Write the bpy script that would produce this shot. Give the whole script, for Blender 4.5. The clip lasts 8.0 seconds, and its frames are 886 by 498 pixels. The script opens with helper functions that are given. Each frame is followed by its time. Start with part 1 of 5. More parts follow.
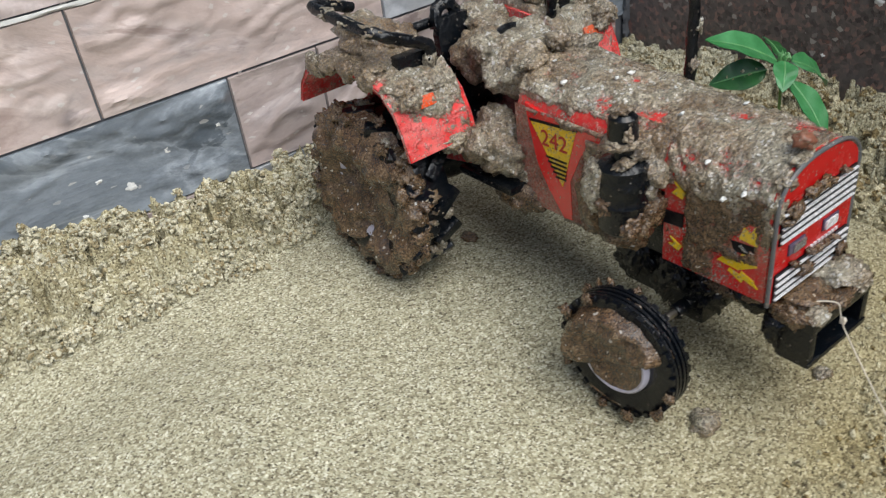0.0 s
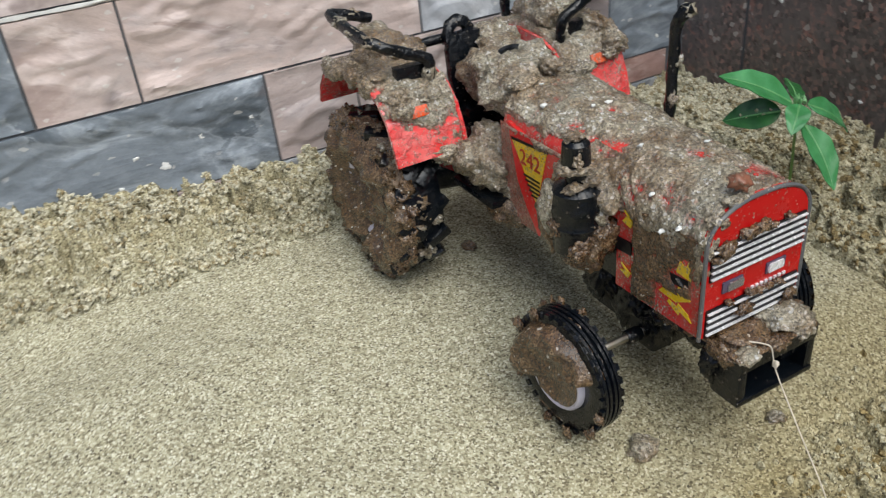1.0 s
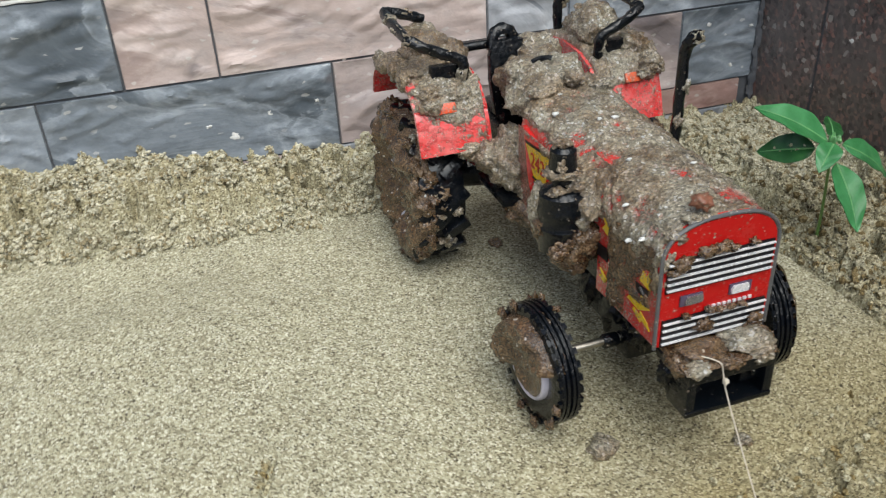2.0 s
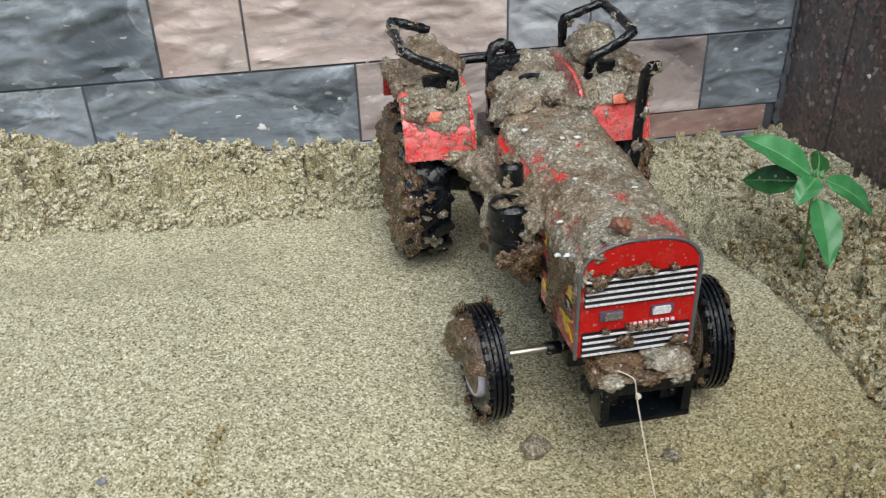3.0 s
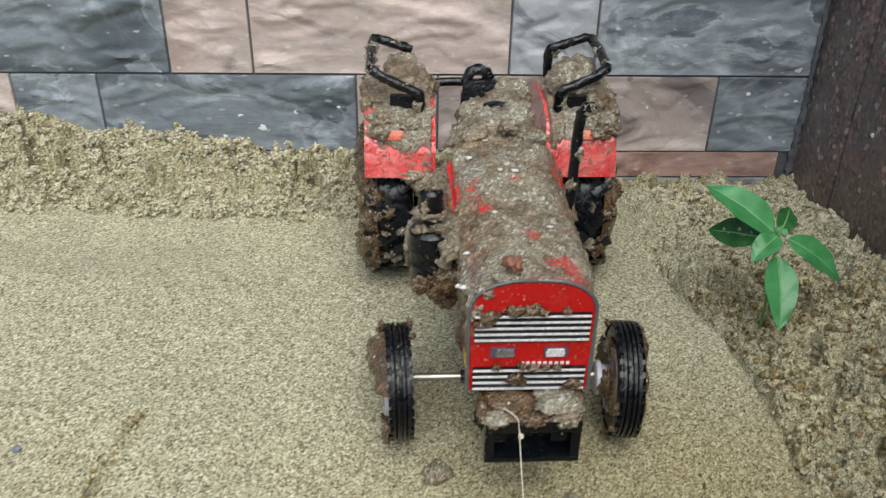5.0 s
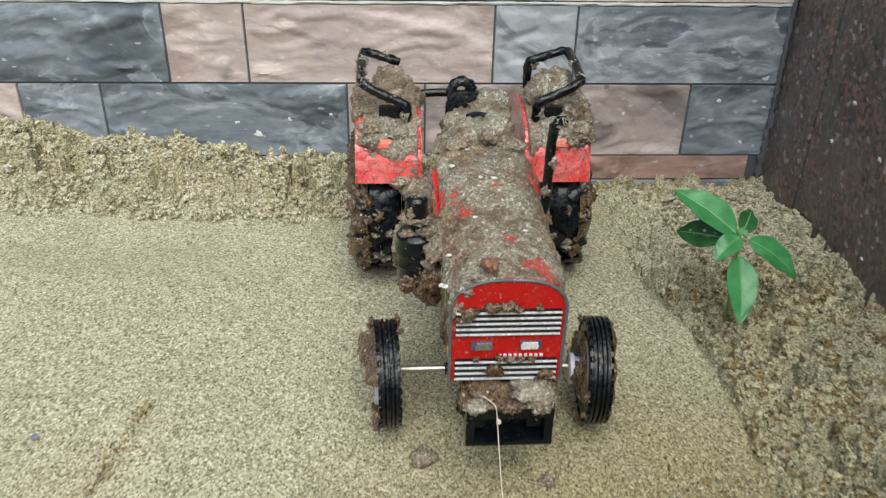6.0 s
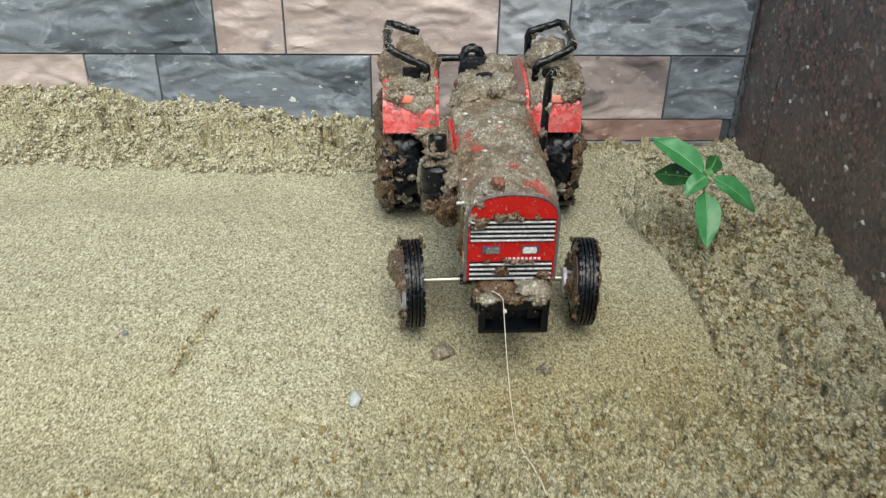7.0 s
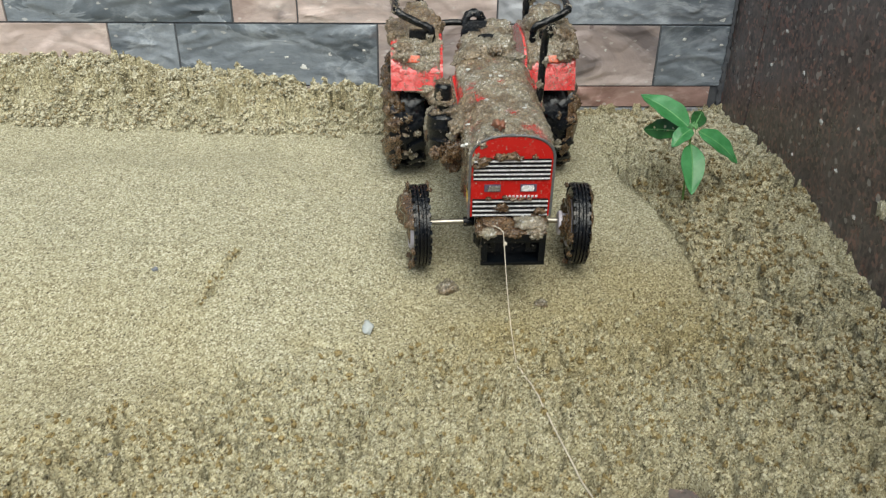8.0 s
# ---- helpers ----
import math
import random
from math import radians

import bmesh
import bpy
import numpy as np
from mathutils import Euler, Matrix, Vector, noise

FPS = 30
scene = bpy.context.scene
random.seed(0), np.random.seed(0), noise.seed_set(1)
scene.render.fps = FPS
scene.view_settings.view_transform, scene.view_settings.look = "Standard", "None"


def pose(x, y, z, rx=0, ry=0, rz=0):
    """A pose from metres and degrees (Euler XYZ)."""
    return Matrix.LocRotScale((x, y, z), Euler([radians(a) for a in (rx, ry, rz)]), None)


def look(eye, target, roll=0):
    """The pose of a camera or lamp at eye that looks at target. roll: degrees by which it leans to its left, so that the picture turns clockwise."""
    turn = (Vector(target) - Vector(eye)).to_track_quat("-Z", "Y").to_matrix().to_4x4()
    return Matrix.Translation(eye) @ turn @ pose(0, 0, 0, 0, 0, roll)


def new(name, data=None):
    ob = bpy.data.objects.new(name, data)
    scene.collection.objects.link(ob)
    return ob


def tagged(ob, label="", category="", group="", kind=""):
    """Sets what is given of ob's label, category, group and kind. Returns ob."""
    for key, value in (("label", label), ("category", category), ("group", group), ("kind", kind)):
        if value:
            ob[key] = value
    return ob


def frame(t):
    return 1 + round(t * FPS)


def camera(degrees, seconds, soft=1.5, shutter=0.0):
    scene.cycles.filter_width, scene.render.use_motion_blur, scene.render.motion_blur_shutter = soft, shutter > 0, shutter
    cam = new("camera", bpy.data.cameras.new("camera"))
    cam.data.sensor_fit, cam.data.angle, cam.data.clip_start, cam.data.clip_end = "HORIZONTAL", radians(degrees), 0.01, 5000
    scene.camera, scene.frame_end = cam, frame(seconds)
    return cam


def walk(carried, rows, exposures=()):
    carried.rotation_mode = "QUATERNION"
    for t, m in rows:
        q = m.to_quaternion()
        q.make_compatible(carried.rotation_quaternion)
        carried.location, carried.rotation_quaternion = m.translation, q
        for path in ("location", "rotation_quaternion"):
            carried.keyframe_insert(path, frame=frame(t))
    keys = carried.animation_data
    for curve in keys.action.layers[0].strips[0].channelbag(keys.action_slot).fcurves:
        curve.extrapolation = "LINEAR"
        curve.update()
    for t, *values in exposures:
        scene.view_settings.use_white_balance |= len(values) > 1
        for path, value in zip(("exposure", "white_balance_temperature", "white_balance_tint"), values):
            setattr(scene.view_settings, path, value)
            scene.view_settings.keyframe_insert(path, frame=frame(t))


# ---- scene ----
cam = camera(55.70, 8.0, soft=1.2, shutter=0.5)
SKY, SUN, EXPO = 0.095, 1.8, 0.62
PATH = [
    (0, (0.00553, -0.01494, 0.20747), (0.2385, 0.3324, -0.0665), -7.72),
    (0.5, (0.02018, -0.03436, 0.2092), (0.2341, 0.3296, -0.0588), -6.71),
    (1, (0.03691, -0.05252, 0.21022), (0.2216, 0.3301, -0.0534), -5.78),
    (1.2, (0.04033, -0.05839, 0.2111), (0.2123, 0.3308, -0.0515), -5.30),
    (2.3, (0.07896, -0.1029, 0.21501), (0.1828, 0.3148, -0.0394), -2.57),
    (2.5, (0.08737, -0.10883, 0.21901), (0.1792, 0.3112, -0.0362), -2.42),
    (3, (0.10999, -0.12137, 0.2242), (0.1795, 0.3029, -0.0311), -1.74),
    (3.5, (0.12179, -0.13094, 0.22483), (0.1722, 0.2972, -0.0284), -0.33),
    (4, (0.14142, -0.14064, 0.22587), (0.1705, 0.2898, -0.0268), 0.72),
    (4.5, (0.15734, -0.14159, 0.22705), (0.1763, 0.2894, -0.0258), 1.09),
    (5, (0.17072, -0.12826, 0.23058), (0.1891, 0.3036, -0.0207), 1.10),
    (5.2, (0.17494, -0.12402, 0.23158), (0.1931, 0.3073, -0.0207), 0.97),
    (6.3, (0.169, -0.17487, 0.24986), (0.193, 0.2553, -0.0039), 1.26),
    (6.5, (0.1651, -0.1948, 0.25007), (0.189, 0.2355, -0.0035), 1.24),
    (7, (0.16185, -0.23105, 0.25458), (0.1842, 0.1991, 0.0006), 1.13),
    (7.5, (0.16186, -0.25988, 0.25281), (0.1849, 0.1697, -0.0019), 1.12),
    (8, (0.15633, -0.27625, 0.24699), (0.1799, 0.1533, -0.0079), 1.15),
]
walk(cam, [(t, look(eye, target, roll)) for t, eye, target, roll in PATH], [(0.0, EXPO, 6500, 9), (2.5, EXPO - 0.02, 6500, 7), (4.5, EXPO - 0.09, 6580, 6), (5.2, EXPO - 0.08, 6600, 5), (6.5, EXPO + 0.04, 6600, 4), (8.0, EXPO, 6850, 4)])

# ---------------------------------------------------------------- light
world = bpy.data.worlds.new("world")
scene.world = world
world.use_nodes = True
_wn = world.node_tree.nodes
_sky = _wn.new("ShaderNodeTexSky")
_sky.sky_type, _sky.sun_disc = "NISHITA", False
_sky.sun_elevation, _sky.sun_rotation = radians(58), radians(175)
_sky.dust_density = 4.0
_wn["Background"].inputs["Strength"].default_value = SKY
world.node_tree.links.new(_sky.outputs["Color"], _wn["Background"].inputs["Color"])
_sd = bpy.data.lights.new("sun", "SUN")
_sd.energy, _sd.angle, _sd.color = SUN, radians(60), (0.92, 0.98, 1.0)
_sun = new("sun", _sd)
_sun.matrix_world = look((0.05, -0.80, 1.3), (0, 0, 0))

# ---------------------------------------------------------------- materials


class Nodes:
    """A short hand for building one node material."""

    def __init__(self, name):
        self.mat = bpy.data.materials.new(name)
        self.mat.use_nodes = True
        self.t = self.mat.node_tree
        self.bsdf = self.t.nodes["Principled BSDF"]
        self.coord = self.add("ShaderNodeTexCoord").outputs["Object"]

    def add(self, kind, **values):
        n = self.t.nodes.new(kind)
        for k, v in values.items():
            n.inputs[k].default_value = v
        return n

    def link(self, a, b):
        self.t.links.new(a, b)

    def noise(self, scale, detail=4.0, rough=0.6, warp=0.0):
        n = self.add("ShaderNodeTexNoise", Scale=scale, Detail=detail, Roughness=rough, Distortion=warp)
        self.link(self.coord, n.inputs["Vector"])
        return n.outputs["Fac"]

    def cells(self, scale, feature="F1", out="Color"):
        n = self.add("ShaderNodeTexVoronoi", Scale=scale)
        n.feature = feature
        self.link(self.coord, n.inputs["Vector"])
        return n.outputs[out]

    def ramp(self, fac, stops):
        n = self.t.nodes.new("ShaderNodeValToRGB")
        e = n.color_ramp.elements
        while len(e) < len(stops):
            e.new(0.5)
        for el, (p, c) in zip(e, stops):
            el.position = p
            el.color = (*c, 1) if len(c) == 3 else c
        self.link(fac, n.inputs["Fac"])
        return n.outputs["Color"]

    def grey(self, fac, a, b, lo=0.0, hi=1.0):
        n = self.add("ShaderNodeMapRange")
        n.inputs["From Min"].default_value, n.inputs["From Max"].default_value = a, b
        n.inputs["To Min"].default_value, n.inputs["To Max"].default_value = lo, hi
        self.link(fac, n.inputs["Value"])
        return n.outputs["Result"]

    def mix(self, fac, a, b, kind="MIX"):
        n = self.t.nodes.new("ShaderNodeMix")
        n.data_type, n.blend_type = "RGBA", kind
        for s, v in ((n.inputs[0], fac), (n.inputs[6], a), (n.inputs[7], b)):
            if isinstance(v, (int, float)):
                s.default_value = v
            elif isinstance(v, tuple):
                s.default_value = (*v, 1)
            else:
                self.link(v, s)
        return n.outputs[2]

    def first(self, colour):
        n = self.t.nodes.new("ShaderNodeSeparateColor")
        self.link(colour, n.inputs[0])
        return n.outputs[0]

    def bump(self, height, dist, strength=1.0):
        n = self.add("ShaderNodeBump", Strength=strength, Distance=dist)
        self.link(height, n.inputs["Height"])
        if self.bsdf.inputs["Normal"].is_linked:
            self.link(self.bsdf.inputs["Normal"].links[0].from_socket, n.inputs["Normal"])
        self.link(n.outputs["Normal"], self.bsdf.inputs["Normal"])

    def out(self, colour, rough=0.5, metal=0.0, spec=0.5):
        b = self.bsdf.inputs
        for s, v in ((b["Base Color"], colour), (b["Roughness"], rough), (b["Metallic"], metal)):
            if isinstance(v, tuple):
                s.default_value = (*v, 1)
            elif isinstance(v, (int, float)):
                s.default_value = v
            else:
                self.link(v, s)
        b["Specular IOR Level"].default_value = spec
        return self.mat


def grainy(name, stops, grain, patch, speck, share, rough, patchy=(0.75, 1.15), glint=0.0, relief=0.0004, tint=None, fleck_glint=0.0, blend=0.25, damp_shade=None, wet=0.0, moist=None, film=None, gloss=1.6, pale=0.45):
    """Sand or mud: single grains of several colours over wider damp patches."""
    n = Nodes(name)
    g = n.first(n.cells(grain))
    soft = n.noise(grain * 0.16, 5.0, 0.7)
    c = n.ramp(n.grey(n.mix(blend, g, soft), 0.5 * blend * 0.6, 1 - 0.3 * blend), stops)
    fine = n.first(n.cells(grain * 0.8))
    c = n.mix(n.grey(fine, 1 - share, 1 - share + 0.01), c, speck)
    # White cells: pale grit, and the sparkle of wet grains put into the colour.
    if fleck_glint:
        c = n.mix(n.grey(n.first(n.cells(1000)), 1 - fleck_glint, 1 - fleck_glint + 0.003), c, (0.82, 0.80, 0.75))
    p = n.noise(patch, 5.0, 0.65, 0.6)
    shade = n.ramp(p, [(0.3, (patchy[0],) * 3), (0.7, (patchy[1],) * 3)])
    c = n.mix(1.0, c, shade, "MULTIPLY")
    if tint:
        c = n.mix(n.grey(n.noise(patch * 0.37, 3.0), 0.45, 0.62), c, n.mix(1.0, c, tint, "MULTIPLY"))
    if moist:
        lot = n.add("ShaderNodeNewGeometry").outputs["Random Per Island"]
        c = n.mix(n.grey(lot, moist[0] - 0.06, moist[0] + 0.06, 1.0, 0.0), c, n.mix(1.0, c, moist[1], "MULTIPLY"))
        c = n.mix(n.grey(lot, 0.8, 1.0, 0.0, pale), c, (0.66, 0.63, 0.50))
    # Per-vertex darkening: damp sand, plus shade put into the colour.
    if damp_shade:
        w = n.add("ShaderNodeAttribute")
        w.attribute_name = "damp_shade"
        c = n.mix(w.outputs["Fac"], c, n.mix(1.0, c, damp_shade, "MULTIPLY"))
    if film:
        w = n.add("ShaderNodeAttribute")
        w.attribute_name = "thin"
        gap = n.mix(0.55, w.outputs["Fac"], n.mix(0.5, g, n.noise(230, 5.0, 0.75)))
        c = n.mix(n.grey(gap, 0.48, 0.80, 0.0, 0.8), c, film)
    if wet:
        n.bsdf.inputs["Coat Weight"].default_value = wet
        n.bsdf.inputs["Coat Roughness"].default_value = 0.10
        n.bsdf.inputs["Coat IOR"].default_value = gloss
        slick = n.grey(n.noise(patch * 1.6, 4.0, 0.6, 0.5), 0.46, 0.60)
        c = n.mix(slick, c, n.mix(1.0, c, (0.62, 0.52, 0.42), "MULTIPLY"))
    n.bump(n.noise(grain * 0.11, 4.0, 0.6), relief * (0.8 if wet else 2.2), 0.8)
    if wet:
        n.bump(n.noise(grain * 0.5, 3.0, 0.65), relief * 0.55, 0.9)
        n.link(n.bsdf.inputs["Normal"].links[0].from_socket, n.bsdf.inputs["Coat Normal"])
    n.bump(n.noise(grain * 0.62, 3.0, 0.7), relief)
    r = n.grey(p, 0.3, 0.7, rough[0], rough[1])
    if glint:
        r = n.grey(g, 1.0 - glint, 1.0 - glint + 0.01, rough[1], 0.08)
    return n.out(c, r)


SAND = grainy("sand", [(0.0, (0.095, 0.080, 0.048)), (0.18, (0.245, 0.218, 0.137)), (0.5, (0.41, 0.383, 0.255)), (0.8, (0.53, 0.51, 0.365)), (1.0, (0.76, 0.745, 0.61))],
              1380, 30, (0.085, 0.07, 0.045), 0.014, (0.75, 0.95), (0.93, 1.06), relief=0.0009, damp_shade=(0.74, 0.66, 0.49), blend=0.15)
FRONTCRUMB = grainy("fine_crumbly_sand", [(0.0, (0.17, 0.14, 0.075)), (0.5, (0.47, 0.425, 0.262)), (1.0, (0.70, 0.66, 0.47))],
                    1350, 60, (0.10, 0.08, 0.05), 0.04, (0.75, 0.95), (0.85, 1.1), relief=0.0009, moist=(0.3, (0.60, 0.50, 0.33)), pale=0.15)
CRUMB = grainy("crumbly_sand", [(0.0, (0.27, 0.24, 0.155)), (0.5, (0.53, 0.492, 0.345)), (1.0, (0.78, 0.75, 0.61))],
               1350, 60, (0.16, 0.125, 0.08), 0.02, (0.8, 0.95), (0.85, 1.12), relief=0.0008, blend=0.5, moist=(0.2, (0.62, 0.55, 0.43)))
DAMPCRUMB = grainy("damp_crumbly_sand", [(0.0, (0.19, 0.16, 0.09)), (0.5, (0.47, 0.42, 0.26)), (1.0, (0.70, 0.65, 0.47))],
                   1350, 60, (0.10, 0.08, 0.05), 0.05, (0.7, 0.9), (0.8, 1.12), relief=0.0009, moist=(0.32, (0.52, 0.43, 0.29)), pale=0.2)
# Pale specks and white cells carry part of the wet sparkle as colour.
MUD = grainy("wet_sandy_mud", [(0.0, (0.10, 0.08, 0.053)), (0.3, (0.31, 0.27, 0.188)), (0.7, (0.55, 0.49, 0.356)), (1.0, (0.85, 0.79, 0.64))],
             1500, 60, (0.80, 0.77, 0.70), 0.05, (0.14, 0.36), (0.72, 1.2), glint=0.3, relief=0.0022, tint=(0.74, 0.61, 0.49), fleck_glint=0.045, blend=0.4, wet=1.0, film=(0.52, 0.10, 0.08), gloss=1.75)
DARKMUD = grainy("dark_wet_mud", [(0.0, (0.036, 0.019, 0.007)), (0.4, (0.118, 0.066, 0.028)), (0.8, (0.205, 0.125, 0.060)), (1.0, (0.36, 0.255, 0.15))],
                 1700, 70, (0.50, 0.44, 0.37), 0.016, (0.08, 0.26), (0.62, 1.3), glint=0.22, relief=0.0010, fleck_glint=0.006, blend=0.4, wet=1.0, film=(0.36, 0.03, 0.018), gloss=1.45)


def paint(name, colour, rough=0.3, dusty=0.35, dust=(0.24, 0.18, 0.125), grit=0.0, slurry_glare=None, spec=0.5, wet=0.0, coat=0.0):
    """Moulded plastic or film under smears of dried mud; grit: the share of single grains that stick to it."""
    n = Nodes(name)
    d = n.noise(150, 6.0, 0.75)
    c = n.mix(n.grey(d, 0.50, 0.74, 0.0, dusty), colour, dust)
    # Paler patches: thin slurry, and on the mudguards wet glare put into the colour.
    if slurry_glare:
        c = n.mix(n.grey(n.noise(70, 5.0, 0.7, 0.5), 0.44, 0.68, 0.0, 0.6), c, slurry_glare)
    if grit:
        where = n.grey(n.noise(95, 4.0, 0.7), 0.36, 0.66, 0.0, 1.0)
        g = n.first(n.cells(1500))
        m = n.add("ShaderNodeMath")
        m.operation = "MULTIPLY"
        n.link(n.grey(g, 1 - grit, 1 - grit + 0.02), m.inputs[0])
        n.link(where, m.inputs[1])
        c = n.mix(m.outputs[0], c, n.ramp(n.first(n.cells(1900)), [(0.0, (0.10, 0.075, 0.05)), (0.7, (0.28, 0.22, 0.16)), (1.0, (0.62, 0.58, 0.50))]))
        n.bump(m.outputs[0], 0.0004, 0.8)
    n.bump(n.noise(420, 4.0), 0.0003, 0.4)
    if wet:
        n.bump(n.grey(n.noise(330, 4.0, 0.7), 0.5, 0.72), 0.0009, wet)
    if coat:
        n.bsdf.inputs["Coat Weight"].default_value = coat
        n.bsdf.inputs["Coat Roughness"].default_value = 0.12
        n.link(n.bsdf.inputs["Normal"].links[0].from_socket, n.bsdf.inputs["Coat Normal"])
    return n.out(c, n.grey(d, 0.4, 0.7, rough, rough + 0.16), 0.0, spec)


# Pink patches put the wet mudguards' glare into the colour, with the slurry.
RED = paint("red_plastic", (0.74, 0.022, 0.024), 0.14, 0.22, grit=0.18, slurry_glare=(0.80, 0.27, 0.25), wet=0.9, coat=1.0)
HOODRED = paint("muddied_red_plastic", (0.60, 0.018, 0.018), 0.16, 0.5, grit=0.5, slurry_glare=(0.48, 0.13, 0.095), coat=0.8)
PANELRED = paint("glossy_red_plastic", (0.66, 0.018, 0.018), 0.16, 0.15, grit=0.08, coat=0.8)
CLEANRED = paint("clean_red_plastic", (0.50, 0.008, 0.008), 0.18, 0.10, grit=0.04)
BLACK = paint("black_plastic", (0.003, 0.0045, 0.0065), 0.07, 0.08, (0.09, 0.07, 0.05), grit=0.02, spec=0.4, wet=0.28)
RUBBER = paint("black_rubber", (0.0035, 0.005, 0.0075), 0.10, 0.06, (0.09, 0.066, 0.045), grit=0.012, spec=0.36, wet=0.35)
LILAC = paint("pale_lilac_plastic", (0.54, 0.52, 0.61), 0.3, 0.4, grit=0.1)
YELLOW = paint("yellow_film", (0.78, 0.52, 0.02), 0.25, 0.45, grit=0.25)
CRIMSON = paint("crimson_ink", (0.38, 0.02, 0.015), 0.4, 0.2)
INK = paint("black_ink", (0.006, 0.005, 0.007), 0.3, 0.1, spec=0.2)
SMOKED = paint("smoked_violet", (0.10, 0.075, 0.12), 0.15, 0.3)
GREYTRIM = paint("grey_trim", (0.11, 0.115, 0.12), 0.3, 0.3, grit=0.15)
ORANGE = paint("orange_lens", (0.70, 0.075, 0.012), 0.2, 0.5, grit=0.4, slurry_glare=(0.42, 0.17, 0.10))


def metal(name, colour, rough, shine=1.0):
    n = Nodes(name)
    d = n.noise(400, 4.0)
    return n.out(colour, n.grey(d, 0.35, 0.7, rough, rough + 0.2), shine)


CHROME = metal("silver_foil", (0.93, 0.93, 0.96), 0.16, 0.35)
STEEL = metal("steel", (0.46, 0.43, 0.37), 0.3)
LENS = metal("silver_lens", (0.46, 0.45, 0.47), 0.16, 0.8)


def brickface(name, dark, mid, light, seed, stain, share=0.0):
    """A glazed wall tile made to look like split stone."""
    n = Nodes(name)
    m = n.add("ShaderNodeMapping")
    m.inputs["Location"].default_value = (seed * 0.37, seed * 0.11, seed * 0.23)
    m.inputs["Scale"].default_value = (0.55, 1.0, 1.0)
    n.link(n.coord, m.inputs["Vector"])
    n.coord = m.outputs["Vector"]
    broad = n.noise(17, 4.0, 0.55, 0.5)
    c = n.ramp(broad, [(0.34, dark), (0.46, mid), (0.64, light)])
    streak = n.noise(24, 5.0, 0.6, 0.9)
    c = n.mix(n.grey(streak, 0.40, 0.455, 0.5, 0.0), c, dark)
    c = n.mix(n.grey(streak, 0.455, 0.475, 0.0, 0.65), c, light)
    c = n.mix(n.grey(streak, 0.475, 0.53, 0.0, 0.65), c, mid)
    c = n.mix(n.grey(n.noise(260, 5.0, 0.75), 0.45, 0.75, 0.0, 0.4), c, dark)
    c = n.mix(n.grey(n.noise(120, 5.0, 0.75), 0.52, 0.75, 0.0, 0.4), c, light)
    blot = n.noise(13, 4.0, 0.5, 1.1)
    c = n.mix(n.grey(blot, 0.56 - share, 0.63 - share, 0.0, 0.55), c, n.mix(n.grey(streak, 0.4, 0.6), stain, mid))
    dust = n.first(n.cells(700))
    c = n.mix(n.grey(dust, 0.988, 0.992, 0.0, 0.5), c, (0.62, 0.61, 0.58))
    n.bump(streak, 0.004, 0.5)
    n.bump(n.noise(300, 4.0), 0.0004, 0.5)
    return n.out(c, n.grey(broad, 0.3, 0.7, 0.42, 0.65))


PINK = [brickface("rose_stone_tile_%s" % w, d, m, l, k, (0.12, 0.115, 0.125), 0.055) for k, (w, d, m, l) in enumerate((
    ("warm", (0.30, 0.224, 0.205), (0.535, 0.428, 0.39), (0.70, 0.605, 0.565)),
    ("dusky", (0.25, 0.20, 0.195), (0.43, 0.352, 0.332), (0.61, 0.53, 0.51))))]
BRICK = brickface("terracotta_stone_tile", (0.22, 0.125, 0.108), (0.37, 0.225, 0.195), (0.51, 0.365, 0.325), 9, (0.16, 0.13, 0.13))
GREY = [brickface("slate_stone_tile_%s" % w, d, m, l, k + 5, (0.30, 0.255, 0.255), -0.03) for k, (w, d, m, l) in enumerate((
    ("dark", (0.062, 0.078, 0.095), (0.145, 0.172, 0.20), (0.35, 0.39, 0.43)),
    ("mid", (0.085, 0.105, 0.127), (0.195, 0.226, 0.26), (0.47, 0.51, 0.555)),
    ("pale", (0.20, 0.22, 0.25), (0.38, 0.405, 0.44), (0.58, 0.60, 0.63))))]


def granite_material():
    n = Nodes("brown_granite")
    a = n.first(n.cells(420))
    c = n.ramp(a, [(0.0, (0.042, 0.035, 0.036)), (0.4, (0.10, 0.083, 0.080)), (0.75, (0.18, 0.143, 0.134)), (1.0, (0.36, 0.20, 0.165))])
    c = n.mix(n.grey(n.noise(75, 5.0, 0.75, 1.6), 0.44, 0.60, 0.0, 0.85), c, (0.13, 0.115, 0.11))
    rust = n.noise(95, 5.0, 0.75, 1.2)
    c = n.mix(n.grey(rust, 0.56, 0.66, 0.0, 0.7), c, (0.34, 0.15, 0.115))
    c = n.mix(n.grey(n.noise(130, 5.0, 0.8, 0.8), 0.62, 0.70, 0.0, 0.6), c, (0.42, 0.38, 0.34))
    c = n.mix(n.grey(n.first(n.cells(330)), 0.965, 0.98, 0.0, 0.7), c, (0.52, 0.50, 0.46))
    c = n.mix(n.grey(n.noise(14, 5.0, 0.7), 0.42, 0.70, 0.0, 0.45), c, (0.25, 0.225, 0.215))
    n.bump(n.noise(260, 4.0), 0.0005, 0.7)
    return n.out(c, n.grey(n.noise(60, 4.0), 0.3, 0.7, 0.22, 0.5))


GRANITE = granite_material()
_n = Nodes("dark_grout")
GROUT = _n.out(_n.mix(_n.noise(160, 5.0), (0.05, 0.053, 0.06), (0.15, 0.157, 0.17)), 0.85)
_n = Nodes("pale_grout")
PALEGROUT = _n.out(_n.mix(_n.noise(240, 5.0), (0.42, 0.42, 0.40), (0.66, 0.66, 0.63)), 0.8)
_n = Nodes("lime_fleck")
